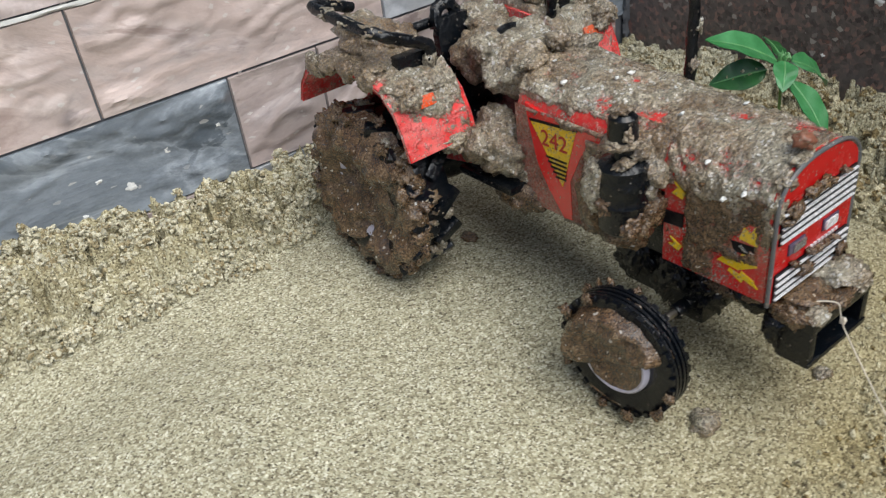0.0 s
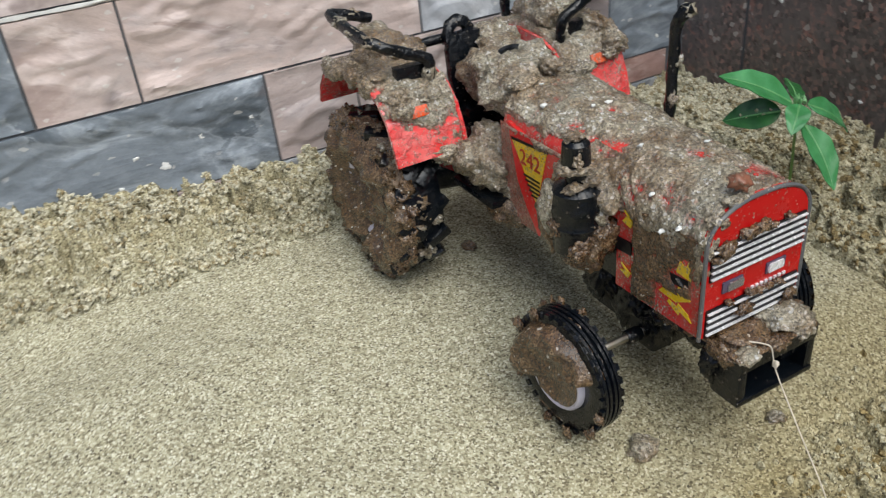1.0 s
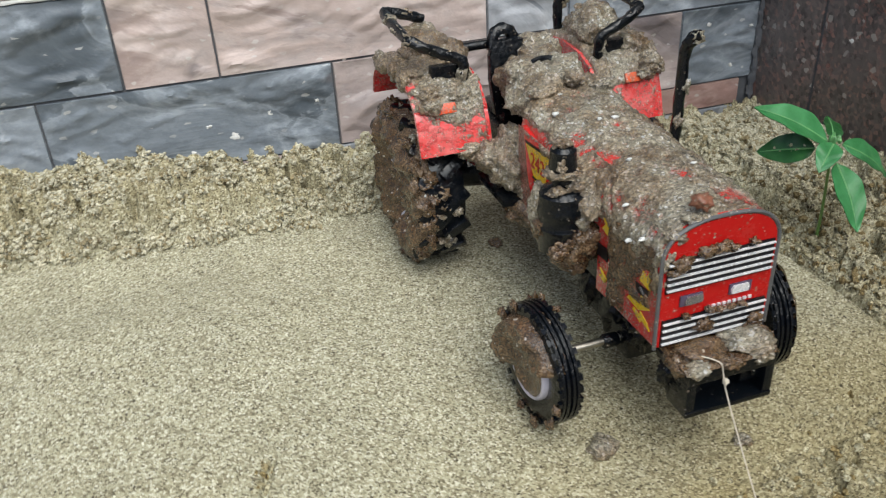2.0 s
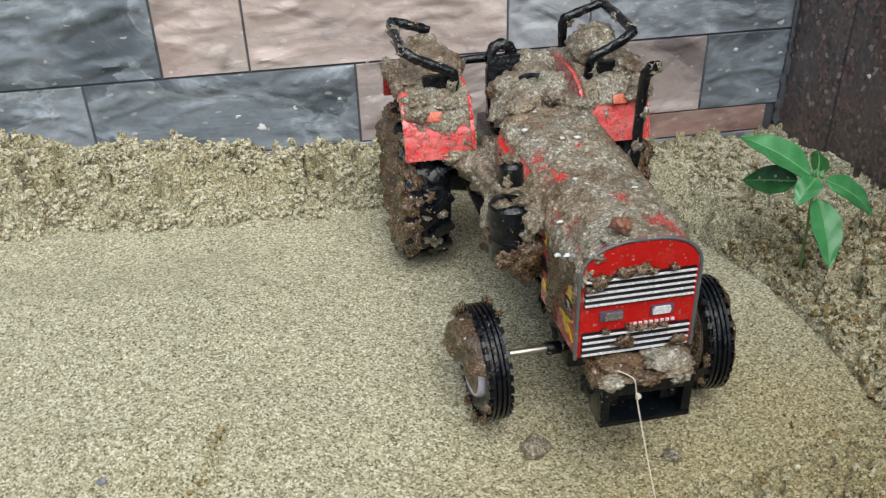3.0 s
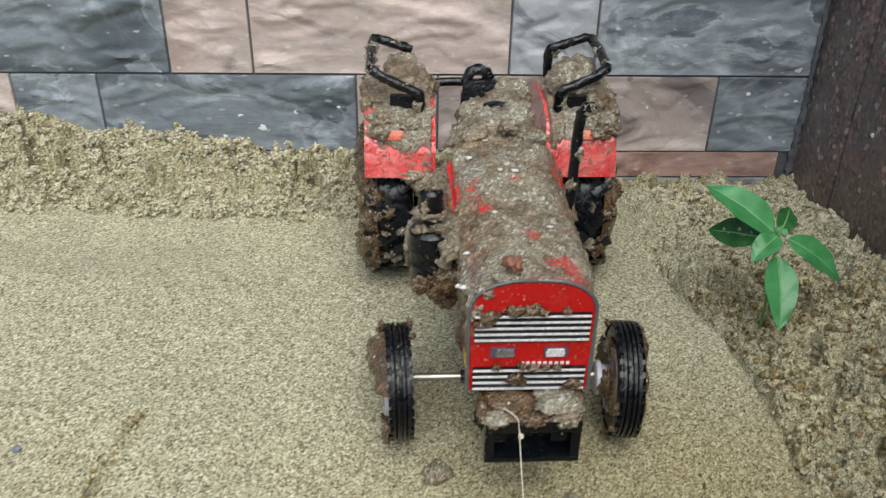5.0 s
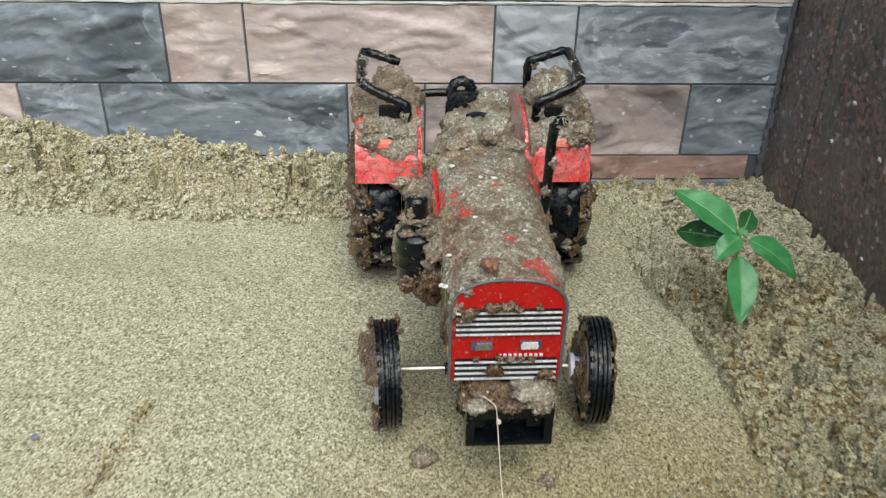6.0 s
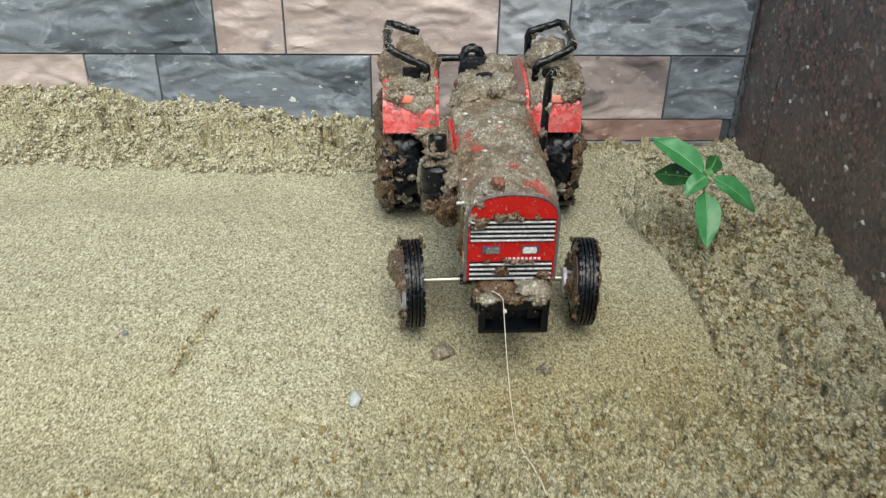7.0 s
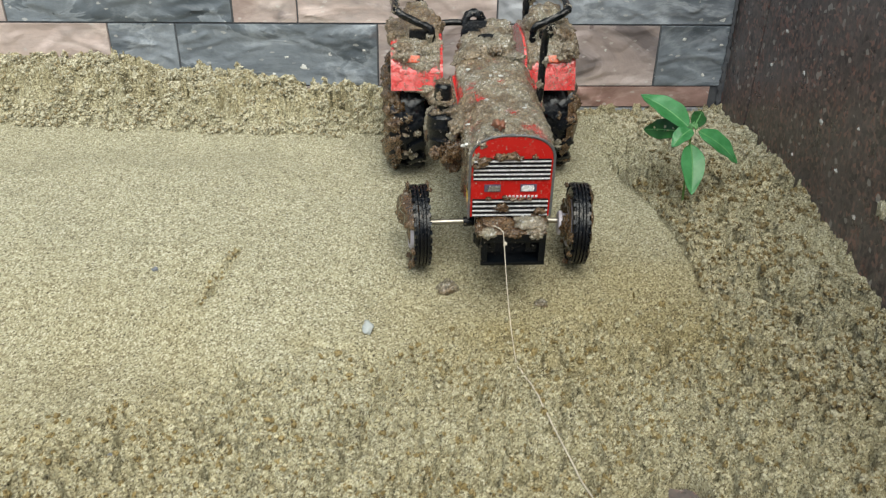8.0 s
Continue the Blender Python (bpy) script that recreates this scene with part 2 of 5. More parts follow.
FLECK = _n.out(_n.mix(_n.noise(500, 4.0), (0.55, 0.55, 0.53), (0.85, 0.85, 0.82)), 0.7)
_n = Nodes("plaster")
PLASTER = _n.out(_n.mix(_n.noise(4, 6.0), (0.50, 0.48, 0.44), (0.62, 0.60, 0.56)), 0.85)


def leaf_material(name, dark, light):
    n = Nodes(name)
    c = n.mix(n.grey(n.noise(120, 5.0), 0.35, 0.7), dark, light)
    n.bump(n.noise(420, 3.0), 0.0003, 0.6)
    n.bsdf.inputs["Subsurface Weight"].default_value = 0.12
    n.bsdf.inputs["Subsurface Radius"].default_value = (0.001, 0.002, 0.0005)
    return n.out(c, 0.36)


LEAF = leaf_material("fresh_leaf", (0.036, 0.19, 0.055), (0.085, 0.31, 0.12))
# Darker copy of the leaf colour, with shade put into it.
LEAFSHADE = leaf_material("shaded_leaf", (0.016, 0.085, 0.022), (0.034, 0.145, 0.04))
VEIN = leaf_material("leaf_vein", (0.12, 0.32, 0.12), (0.20, 0.42, 0.18))
STEM = leaf_material("plant_stem", (0.12, 0.24, 0.06), (0.20, 0.34, 0.10))
_n = Nodes("cotton_string")
STRING = _n.out(_n.mix(_n.noise(900, 3.0), (0.52, 0.45, 0.34), (0.76, 0.70, 0.60)), 0.8)
_n = Nodes("pale_pebble")
PEBBLE = _n.out(_n.mix(_n.noise(300, 5.0), (0.33, 0.37, 0.37), (0.62, 0.65, 0.64)), 0.6)
_n = Nodes("slate_pebble")
SLATE = _n.out(_n.mix(_n.noise(300, 5.0), (0.10, 0.11, 0.13), (0.24, 0.26, 0.30)), 0.6)

# ---------------------------------------------------------------- mesh tools
MM = 0.001


def finish(bm, name, material, sharp=40):
    bmesh.ops.recalc_face_normals(bm, faces=bm.faces)
    me = bpy.data.meshes.new(name)
    bm.to_mesh(me)
    bm.free()
    me.materials.append(material)
    me.polygons.foreach_set("use_smooth", [True] * len(me.polygons))
    me.set_sharp_from_angle(angle=radians(sharp))
    return me


def part(name, bm, material, parent, label="", sharp=40):
    ob = new(name, finish(bm, name, material, sharp))
    ob.parent = parent
    return tagged(ob, label)


def thing(name, bm, material, label, category, group="", kind="", sharp=40):
    return tagged(new(name, finish(bm, name, material, sharp)), label, category, group, kind)


def box(bm, x0, x1, y0, y1, z0, z1, bevel=0.0, turn=None):
    """A bevelled box, in millimetres."""
    m = Matrix.LocRotScale(((x0 + x1) / 2 * MM, (y0 + y1) / 2 * MM, (z0 + z1) / 2 * MM), turn, ((x1 - x0) * MM, (y1 - y0) * MM, (z1 - z0) * MM))
    r = bmesh.ops.create_cube(bm, size=1.0, matrix=m)
    if bevel:
        edges = list({e for v in r["verts"] for e in v.link_edges})
        bmesh.ops.bevel(bm, geom=edges, offset=bevel * MM, segments=2, profile=0.7, affect="EDGES")
    return bm


def tube(bm, points, r, segs=10, steps=6, rough=0.0, seed=0):
    """A round bar through the points (millimetres), with rounded bends and closed ends. r: one radius, or one for each point."""
    pts = [Vector(p) for p in points]
    rad = list(r) if isinstance(r, (list, tuple)) else [r] * len(pts)
    way, rads = [], []
    for i in range(len(pts) - 1):
        a, b = pts[i], pts[i + 1]
        p = pts[i - 1] if i else a * 2 - b
        q = pts[i + 2] if i + 2 < len(pts) else b * 2 - a
        for k in range(steps):
            u = k / steps
            way.append(0.5 * ((2 * a) + (b - p) * u + (2 * p - 5 * a + 4 * b - q) * u * u + (3 * a - p - 3 * b + q) * u ** 3))
            rads.append(rad[i] + (rad[i + 1] - rad[i]) * u)
    way.append(pts[-1]), rads.append(rad[-1])
    up, rings = Vector((0.3, 0.2, 0.93)), []
    for i, c in enumerate(way):
        d = (way[min(i + 1, len(way) - 1)] - way[max(i - 1, 0)]).normalized()
        side = d.cross(up)
        if side.length < 0.05:
            side = d.cross(Vector((1, 0, 0)))
        side.normalize()
        up = side.cross(d).normalized()
        ring = []
        for k in range(segs):
            a = 2 * math.pi * k / segs
            o = side * math.cos(a) + up * math.sin(a)
            w = rads[i] * (1 + rough * noise.noise((c + o * 3) * 0.35 + Vector((seed * 9.1, 0, 0))))
            ring.append(bm.verts.new((c + o * w) * MM))
        rings.append(ring)
    for a, b in zip(rings, rings[1:]):
        for k in range(segs):
            bm.faces.new((a[k], a[(k + 1) % segs], b[(k + 1) % segs], b[k]))
    bm.faces.new(rings[0][::-1]), bm.faces.new(rings[-1])
    return bm


def lathe(bm, profile, centre, segs=40, closed=True, axis="X"):
    """Turns a profile of (along, radius) round the axis through centre; millimetres."""
    c, rings = Vector(centre), []
    for k in range(segs):
        a = 2 * math.pi * k / segs
        s, t = math.cos(a), math.sin(a)
        rings.append([bm.verts.new((c + (Vector((h, r * s, r * t)) if axis == "X" else Vector((r * s, r * t, h)))) * MM) for h, r in profile])
    n = len(profile)
    for k in range(segs):
        a, b = rings[k], rings[(k + 1) % segs]
        for i in range(n if closed else n - 1):
            j = (i + 1) % n
            if profile[i][1] < 1e-4 and profile[j][1] < 1e-4:
                continue
            bm.faces.new((a[i], a[j], b[j], b[i]))
    bmesh.ops.remove_doubles(bm, verts=bm.verts, dist=1e-6)
    return bm


def loft(bm, sections):
    """A solid through closed sections of equal count; millimetres."""
    rings = [[bm.verts.new(Vector(p) * MM) for p in s] for s in sections]
    n = len(rings[0])
    for a, b in zip(rings, rings[1:]):
        for k in range(n):
            bm.faces.new((a[k], a[(k + 1) % n], b[(k + 1) % n], b[k]))
    bm.faces.new(rings[0][::-1]), bm.faces.new(rings[-1])
    return bm


def slab(bm, outline, thick, place):
    """A plate: outline of (u, v), made solid by thick; place(u, v, w) gives millimetres."""
    return loft(bm, [[place(u, v, 0.0) for u, v in outline], [place(u, v, thick) for u, v in outline]])


def blob(bm, centre, radii, seed=0, amp=0.28, freq=1.6, sub=4):
    """An uneven lump; millimetres."""
    r = bmesh.ops.create_icosphere(bm, subdivisions=sub, radius=1.0)
    off = Vector((seed * 7.31, seed * 3.17, seed * 1.93))
    c = Vector(centre)
    size = sum(radii) / 3
    for v in r["verts"]:
        d = v.co.normalized()
        k = 1 + amp * noise.fractal(d * freq + off, 0.7, 2.1, 4) + 0.9 / size * noise.noise(d * size * 0.75 + off) + 0.55 / size * noise.noise(d * size * 1.7 + off)
        v.co = (c + Vector((d.x * radii[0], d.y * radii[1], d.z * radii[2])) * k) * MM
    return bm


def lump(name, parent, centre, radii, seed, amp=0.32, material=None, freq=1.6, sub=4, label=""):
    return part(name, blob(bmesh.new(), centre, radii, seed, amp, freq, sub), material or MUD, parent, label, 180)


def skin(bm, place, thick, nu, nv, seed=0, lumps=1.0, film=True):
    """A crust of mud on the surface place(u, v) -> (point, normal), in millimetres. Where thick(u, v) is low it dives under the surface and leaves it bare."""
    off = Vector((seed * 5.3, seed * 2.9, seed * 8.7))
    thin = bm.verts.layers.float.new("thin")
    grid = []
    for i in range(nu + 1):
        row = []
        for j in range(nv + 1):
            u, v = i / nu, j / nv
            p, nrm = place(u, v)
            p, nrm = Vector(p), Vector(nrm)
            h = thick(u, v) + lumps * (1.3 * noise.fractal(p * 0.11 + off, 0.8, 2.0, 3) + 0.55 * noise.noise(p * 0.42 + off) + 0.38 * noise.noise(p * 0.95 + off))
            if abs(h) < 1.2:
                h += 0.45 * noise.noise(p * 1.5 + off) + 0.3 * noise.noise(p * 2.6 - off)
            see = max(0.0, 1.0 - h / 1.3) if film else 0.0
            if h < 0.06:
                h = -0.5
            edge = min(u, 1 - u, v, 1 - v)
            if edge < 1e-6:
                h = min(h, -0.4)
            v = bm.verts.new((p + nrm * h) * MM)
            v[thin] = min(1.0, see)
            row.append(v)
        grid.append(row)
    for i in range(nu):
        for j in range(nv):
            bm.faces.new((grid[i][j], grid[i + 1][j], grid[i + 1][j + 1], grid[i][j + 1]))
    return bm


def lerp(x, table):
    return float(np.interp(x, [a for a, _ in table], [b for _, b in table]))


def smooth(x, a, b):
    t = np.clip((x - a) / (b - a), 0.0, 1.0)
    return t * t * (3 - 2 * t)


# ---------------------------------------------------------------- the corner: walls and floor
WALL_Y, WALL_X, FLOOR_Z = 338.8, 405.0, -27.0
bm = bmesh.new()
box(bm, -2500, WALL_X + 160, WALL_Y + 1.5, WALL_Y + 150, -120, 900)
wall_north = thing("wall_north", bm, GROUT, "wall faced with glazed rose and slate stone-look tiles", "wall", kind="structure")
bm = bmesh.new()
box(bm, WALL_X + 1.2, WALL_X + 150, -2500, WALL_Y + 1.2, -120, 420)
wall_east = thing("wall_east", bm, GROUT, "wall clad in dark brown speckled granite slabs", "wall", kind="structure")
bm = bmesh.new()
box(bm, -2500, WALL_X + 1.0, -2500, WALL_Y + 1.4, -120, FLOOR_Z)
floor = thing("floor", bm, GRANITE, "brown speckled granite floor under the sand", "floor", kind="structure")
bm = bmesh.new()
box(bm, -2640, -2502, -2500, WALL_Y + 150, -120, 900, 3)
wall_west = thing("wall_west", bm, PLASTER, "plain pale plastered courtyard wall", "wall", kind="structure")
bm = bmesh.new()
box(bm, -2640, WALL_X + 150, -2640, -2502, -120, 500, 3)
wall_south = thing("wall_south", bm, PLASTER, "plain pale plastered courtyard wall", "wall", kind="structure")


def stone_tile(x0, x1, z0, z1, material, seed):
    """One split-stone face, its border bevelled back to the joint."""
    bm = bmesh.new()
    cut = lambda a, b, step: [a, a + 0.35] + list(np.linspace(a + 1.2, b - 1.2, max(4, int((b - a) / step)))) + [b - 0.35, b]
    xs, zs = cut(x0, x1, 1.9), cut(z0, z1, 1.6)
    nx, nz = len(xs) - 1, len(zs) - 1
    off = Vector((seed * 3.7, seed * 1.3, seed * 2.1))
    grid = []
    for i in range(nx + 1):
        row = []
        for j in range(nz + 1):
            x, z = float(xs[i]), float(zs[j])
            p = Vector((x * 0.016, 0, z * 0.034)) + off
            p = p + Vector((0.5 * noise.noise(p * 1.4), 0, 0.6 * noise.noise(p * 1.3 + off)))
            f = 2.6 * (noise.fractal(p, 0.9, 2.0, 4) + 1.0)
            step = math.floor(f) + float(smooth(f - math.floor(f), 0.62, 1.0))
            h = 1.45 * (step - 2.6) + 0.45 * noise.fractal(p * 4, 0.8, 2.0, 3)
            edge = min(x - x0, x1 - x, z - z0, z1 - z)
            h = max(-1.8, min(3.2, h)) * min(1.0, edge / 5.0)
            y = WALL_Y + 1.75 if edge < 0.01 else WALL_Y - h * 0.8
            row.append(bm.verts.new((x * MM, y * MM, z * MM)))
        grid.append(row)
    for i in range(nx):
        for j in range(nz):
            bm.faces.new((grid[i][j], grid[i][j + 1], grid[i + 1][j + 1], grid[i + 1][j]))
    return part("tile", bm, material, wall_north, sharp=60)


_rows = (
    (-40.0, 9.4, [(-420, 120, GREY[1]), (120, 396, GREY[2])]),
    (10.4, 26.6, [(-420, -180, PINK[1]), (-180, -30, GREY[1]), (-30, 120, PINK[1]), (120, 205, GREY[2]), (205, 396, BRICK)]),
    (27.4, 73.9, [(-420, -215, GREY[0]), (-215, -57, PINK[0]), (-57, -8.5, GREY[1]), (-8.5, 138.5, GREY[0]), (138.5, 185.8, PINK[1]), (185.8, 350, PINK[1]), (350, 404.5, GREY[0])]),
    (75.0, 121.8, [(-420, -270, PINK[0]), (-270, -127, PINK[1]), (-127, 33.8, GREY[0]), (33.8, 80.6, PINK[0]), (80.6, 226.6, PINK[0]), (226.6, 275.5, GREY[2]), (275.5, 404, GREY[1])]),
    (124.4, 171.0, [(-420, -160, GREY[1]), (-160, 10, PINK[0]), (10, 130, PINK[1]), (130, 260, GREY[0]), (260, 404, PINK[0])]),
)
_k = 0
for _z0, _z1, _run in _rows:
    for _a, _b, _m in _run:
        _k += 1
        stone_tile(_a + 0.42, _b - 0.42, _z0, _z1, _m, _k)
bm = bmesh.new()
tube(bm, [(-420, WALL_Y + 0.9, 123.0), (-100, WALL_Y + 0.6, 123.2), (100, WALL_Y + 0.7, 122.9), (250, WALL_Y + 0.6, 123.1), (404, WALL_Y + 1.0, 123.0)], 1.0, 8, 30, 0.9)
part("grout_line", bm, PALEGROUT, wall_north, "thick pale grout line")
_rng = random.Random(5)
_face = np.array([v.co[:] for o in wall_north.children if o.name.startswith("tile") for v in o.data.vertices])


def face_y(x, z):
    """The tiles' face at a place on the wall."""
    return float(_face[np.argmin((_face[:, 0] - x * MM) ** 2 + (_face[:, 2] - z * MM) ** 2), 1]) / MM


for _x, _z, _r in ((82.5, 41.4, 2.3), (146, 74.2, 2.0), (103, 52, 1.2), (128, 55, 0.9), (70, 49, 1.0), (82, 124.5, 2.6), (60, 36, 1.2), (388, 36, 1.6), (396, 78, 2.2), (310, 55, 0.9), (370, 64, 0.9), (398, 60, 1.3)):
    bm = bmesh.new()
    blob(bm, (_x, face_y(_x, _z), _z), (_r, 0.3, _r * _rng.uniform(0.45, 0.8)), _x, 0.3, 1.4, 3)
    part("lime_spot", bm, FLECK, wall_north, "dried white lime spot")

for _y0, _y1 in ((287.0, WALL_Y - 0.4), (-60, 284.2), (-420, -62), (-1200, -422)):
    bm = bmesh.new()
    box(bm, WALL_X, WALL_X + 1.6, _y0, _y1, -40, 420, 0.4)
    part("slab", bm, GRANITE, wall_east)
for _y, _z, _r in ((180, 62, 2.2), (150, 44, 1.6), (120, 30, 1.8), (215, 80, 1.5), (262, 70, 1.2), (205, 30, 1.3), (250, 96, 2.0), (140, 74, 1.2)):
    part("lime_spot", blob(bmesh.new(), (WALL_X - 0.1, _y, _z), (0.5, _r, _r * 0.7), _y, 0.35, 2.0, 2), FLECK, wall_east, "dried white lime spot")
part("sand_spot", blob(bmesh.new(), (WALL_X - 0.5, 97, 47), (2.0, 4.5, 5.0), 3, 0.4, 2.0, 3), CRUMB, wall_east, "clot of sand stuck to the granite")
bm = bmesh.new()
tube(bm, [(403.6, 337.6, -10), (403.8, 337.4, 40), (403.4, 337.2, 78), (403.0, 337.6, 122), (402.8, 337.8, 180)], [1.6, 2.0, 1.4, 1.3, 1.6], 8, 24, 0.9, 3)
part("corner_grout", bm, GROUT, wall_north, "smeared blue-grey grout down the corner")

# ---------------------------------------------------------------- sand


def lattice(x, y, cell, seed):
    """Smooth value noise from -1 to 1 on arrays."""
    r = np.random.RandomState(seed).rand(257, 257) * 2 - 1
    u, v = x / cell, y / cell
    i, j = np.floor(u).astype(int), np.floor(v).astype(int)
    fu, fv = u - i, v - j
    fu, fv = fu * fu * (3 - 2 * fu), fv * fv * (3 - 2 * fv)
    g = lambda a, b: r[a % 257, b % 257]
    return (g(i, j) * (1 - fu) + g(i + 1, j) * fu) * (1 - fv) + (g(i, j + 1) * (1 - fu) + g(i + 1, j + 1) * fu) * fv


def lumps(x, y, cell, seed):
    """Round crumbs: each cell holds one cap of its own height."""
    rs = np.random.RandomState(seed)
    px, py, ph = rs.rand(199, 199), rs.rand(199, 199), rs.rand(199, 199)
    u, v = x / cell, y / cell
    i, j = np.floor(u).astype(int), np.floor(v).astype(int)
    best = np.zeros_like(x)
    for a in (-1, 0, 1):
        for b in (-1, 0, 1):
            ii, jj = (i + a) % 199, (j + b) % 199
            d2 = (u - (i + a + px[ii, jj])) ** 2 + (v - (j + b + py[ii, jj])) ** 2
            rr = 0.35 + 0.45 * ph[ii, jj]
            best = np.maximum(best, (0.4 + 0.6 * ph[ii, jj]) * np.clip(1 - d2 / rr ** 2, 0, 1) ** 0.75)
    return best


def foot(x):
    """Where the bank of sand along the wall begins."""
    return np.interp(x, [-400, -90, -18, 28, 60, 115, 150, 200, 300, 420], [300, 303, 296, 289, 287, 289, 296, 311, 322, 322])


def front_rough(x, y):
    """How crumbly the sand is on the slope in front of the tractor."""
    return 1 - smooth(y - np.interp(x, [-40, 59, 129, 200, 260, 330], [4, 26, 53, 64, 78, 84]) - 9 * lattice(x, y, 24, 91), -22, 22)


def sand_height(x, y, moist=False):
    """The sand's height and its crumbliness, in millimetres; moist adds its darkening for damp and shade."""
    z = np.interp(y, [-320, -250, -120, -45, 0, 45, 90, 125, 175, 240, 300, 340], [-40, -28, -20, -17.4, -15.6, -13.4, -6.5, -0.2, 3.6, 5.0, 7.0, 8.0])
    left = smooth(-x, -150, -40) * smooth(y, 40, 100) * (1 - 0.75 * smooth(y, 205, 270))
    z = z + 11.5 * left
    xe = np.interp(y, [-100, 9, 33, 50, 74, 96, 155, 183, 207, 238, 300], [352, 348, 343, 337, 328, 321.5, 320, 314.5, 307, 299.5, 286]) + 1.6 * lattice(x, y, 15, 3) + 0.9 * lattice(x, y, 5, 13)
    right = 0.55 * smooth(x - xe, -0.8, 2.6) + 0.45 * smooth(x - xe, 0, 16)
    z = z + right * np.interp(y, [0, 90, 112, 135, 180, 240, 320], [0.6, 1.5, 3.6, 5.5, 6.5, 4.5, 0.5]) + smooth(x - xe, 10, 75) * np.interp(y, [-60, 80, 150, 200, 260, 330], [9, 11, 6, 9, 9, 2.5])
    z = z - 6.5 * np.exp(-((x - xe + 0.9) / 1.5) ** 2) * np.clip(0.85 + 0.7 * lattice(x, y, 9, 14), 0, 1.4) * (0.3 + 0.7 * smooth(y, 98, 128)) * smooth(y, 10, 60) * (1 - smooth(y, 235, 262))
    f = foot(x) + 4 * lattice(x, y, 21, 4) + 2 * lattice(x, y, 8, 5)
    top = np.interp(x, [-400, -85, -45, -10, 30, 73, 113, 141, 190, 235, 300, 420], [50, 52, 52, 41, 42, 34, 28.5, 29, 28, 17, 8, 9])
    bank = smooth(y - f, -1, 11)
    z = z + bank * np.maximum(0, top - z) * (0.93 + 0.07 * smooth(y - f, 20, 55))
    rough = np.clip(bank + 0.9 * right * (1 - 0.5 * smooth(y, 235, 290)) + 0.85 * front_rough(x, y), 0, 1)
    rough = np.clip(rough * (0.8 + 0.4 * lattice(x, y, 26, 11)), 0, 1)
    z = z + 1.6 * lattice(x, y, 60, 6) * (0.25 + rough) + 0.5 * lattice(x, y, 14, 7)
    wx, wy = x + 1.8 * lattice(x, y, 11, 41) + 1.1 * lattice(x, y, 3.1, 43), y + 1.8 * lattice(x, y, 10, 42) + 1.1 * lattice(x, y, 2.9, 44)
    crumbs = 2.6 * lattice(x, y, 17, 20) + (2.6 + 2.8 * bank) * (lumps(wx, wy, 9.5, 21) - 0.42) + (2.0 + 0.8 * bank) * (lumps(wy, wx, 5.2, 27) - 0.38) + 0.8 * lattice(wx, wy, 3.4, 26)
    hollow = lattice(wx, wy, 6.0, 45) + 0.55 * lattice(x, y, 3.0, 46)
    side = (1 - bank) * smooth(x - xe, -4, 6)
    pits = smooth(hollow, 0.20, 0.29) * (6.0 + 8.0 * smooth(lattice(x, y, 13, 49), -0.2, 0.5)) * (1 - 0.35 * bank)
    pits = pits + 6.5 * smooth(lattice(wy, wx, 4.2, 47) + 0.5 * lattice(x, y, 9, 48), 0.38, 0.47) * (1 - 0.6 * bank)
    pits = pits * (1 + 0.5 * side)
    deep = smooth(lattice(wx, wy, 9.5, 51) + 0.55 * lattice(x, y, 4.0, 52), 0.40, 0.50) * bank
    z = z + (crumbs * (1 + 0.3 * side) - pits - 15.0 * deep) * rough * (0.9 + 0.3 * bank)
    z = z + (0.2 + 0.5 * rough) * (lumps(x, y, 2.2, 23) + 0.9 * lattice(x, y, 1.6, 24)) + (0.2 + 0.25 * lattice(x, y, 40, 28)) * lattice(x, y, 5, 25)
    gaps = smooth(lattice(wy, wx, 3.1, 71) + 0.55 * lattice(x, y, 1.9, 72), 0.42, 0.62)
    z = z - gaps * (0.12 + 0.7 * rough * (1 - bank))
    for cx0, cy0, cx1, cy1, deep, wide in ((56, 92, 60, 106, 6.0, 1.6), (60, 106, 66, 126, 4.6, 1.3), (50, 84, 56, 92, 4.8, 1.3), (232, 86, 262, 76, 1.5, 1.8), (262, 76, 300, 96, 0.9, 1.5), (112, 62, 138, 60, 3.0, 1.6), (60, 30, 84, 42, 4.0, 2.0), (90, 12, 120, 18, 3.4, 1.6),
                                                (28, 298, 29, 301, 11.0, 3.6), (150, 8, 120, 10, 3.0, 1.5), (322, 44, 336, -20, 4.5, 3.0)):
        ax, ay = cx1 - cx0, cy1 - cy0
        k = np.clip(((x - cx0) * ax + (y - cy0) * ay) / (ax * ax + ay * ay), 0, 1)
        d = np.hypot(x - cx0 - k * ax, y - cy0 - k * ay) + 1.2 * lattice(x, y, 4, 31)
        z = z - deep * np.exp(-(d / wide) ** 2) * (0.7 + 0.5 * lattice(x, y, 4, 32))
    z = np.maximum(z, FLOOR_Z + 2.0 + 0.6 * lattice(x, y, 3, 34))
    z = z - 16.0 * smooth(-np.hypot((x - 276) / 1.1, (y + 29)) - 2.2 * lattice(x, y, 5, 33), -9.5, -6.5)
    for wx, wy, rx, ry in ((163, 252, 13, 16), (262, 252, 13, 16), (166, 127, 8, 10), (257, 126, 8, 10)):
        z = z - 1.6 * np.exp(-(((x - wx) / rx) ** 2 + ((y - wy) / ry) ** 2))
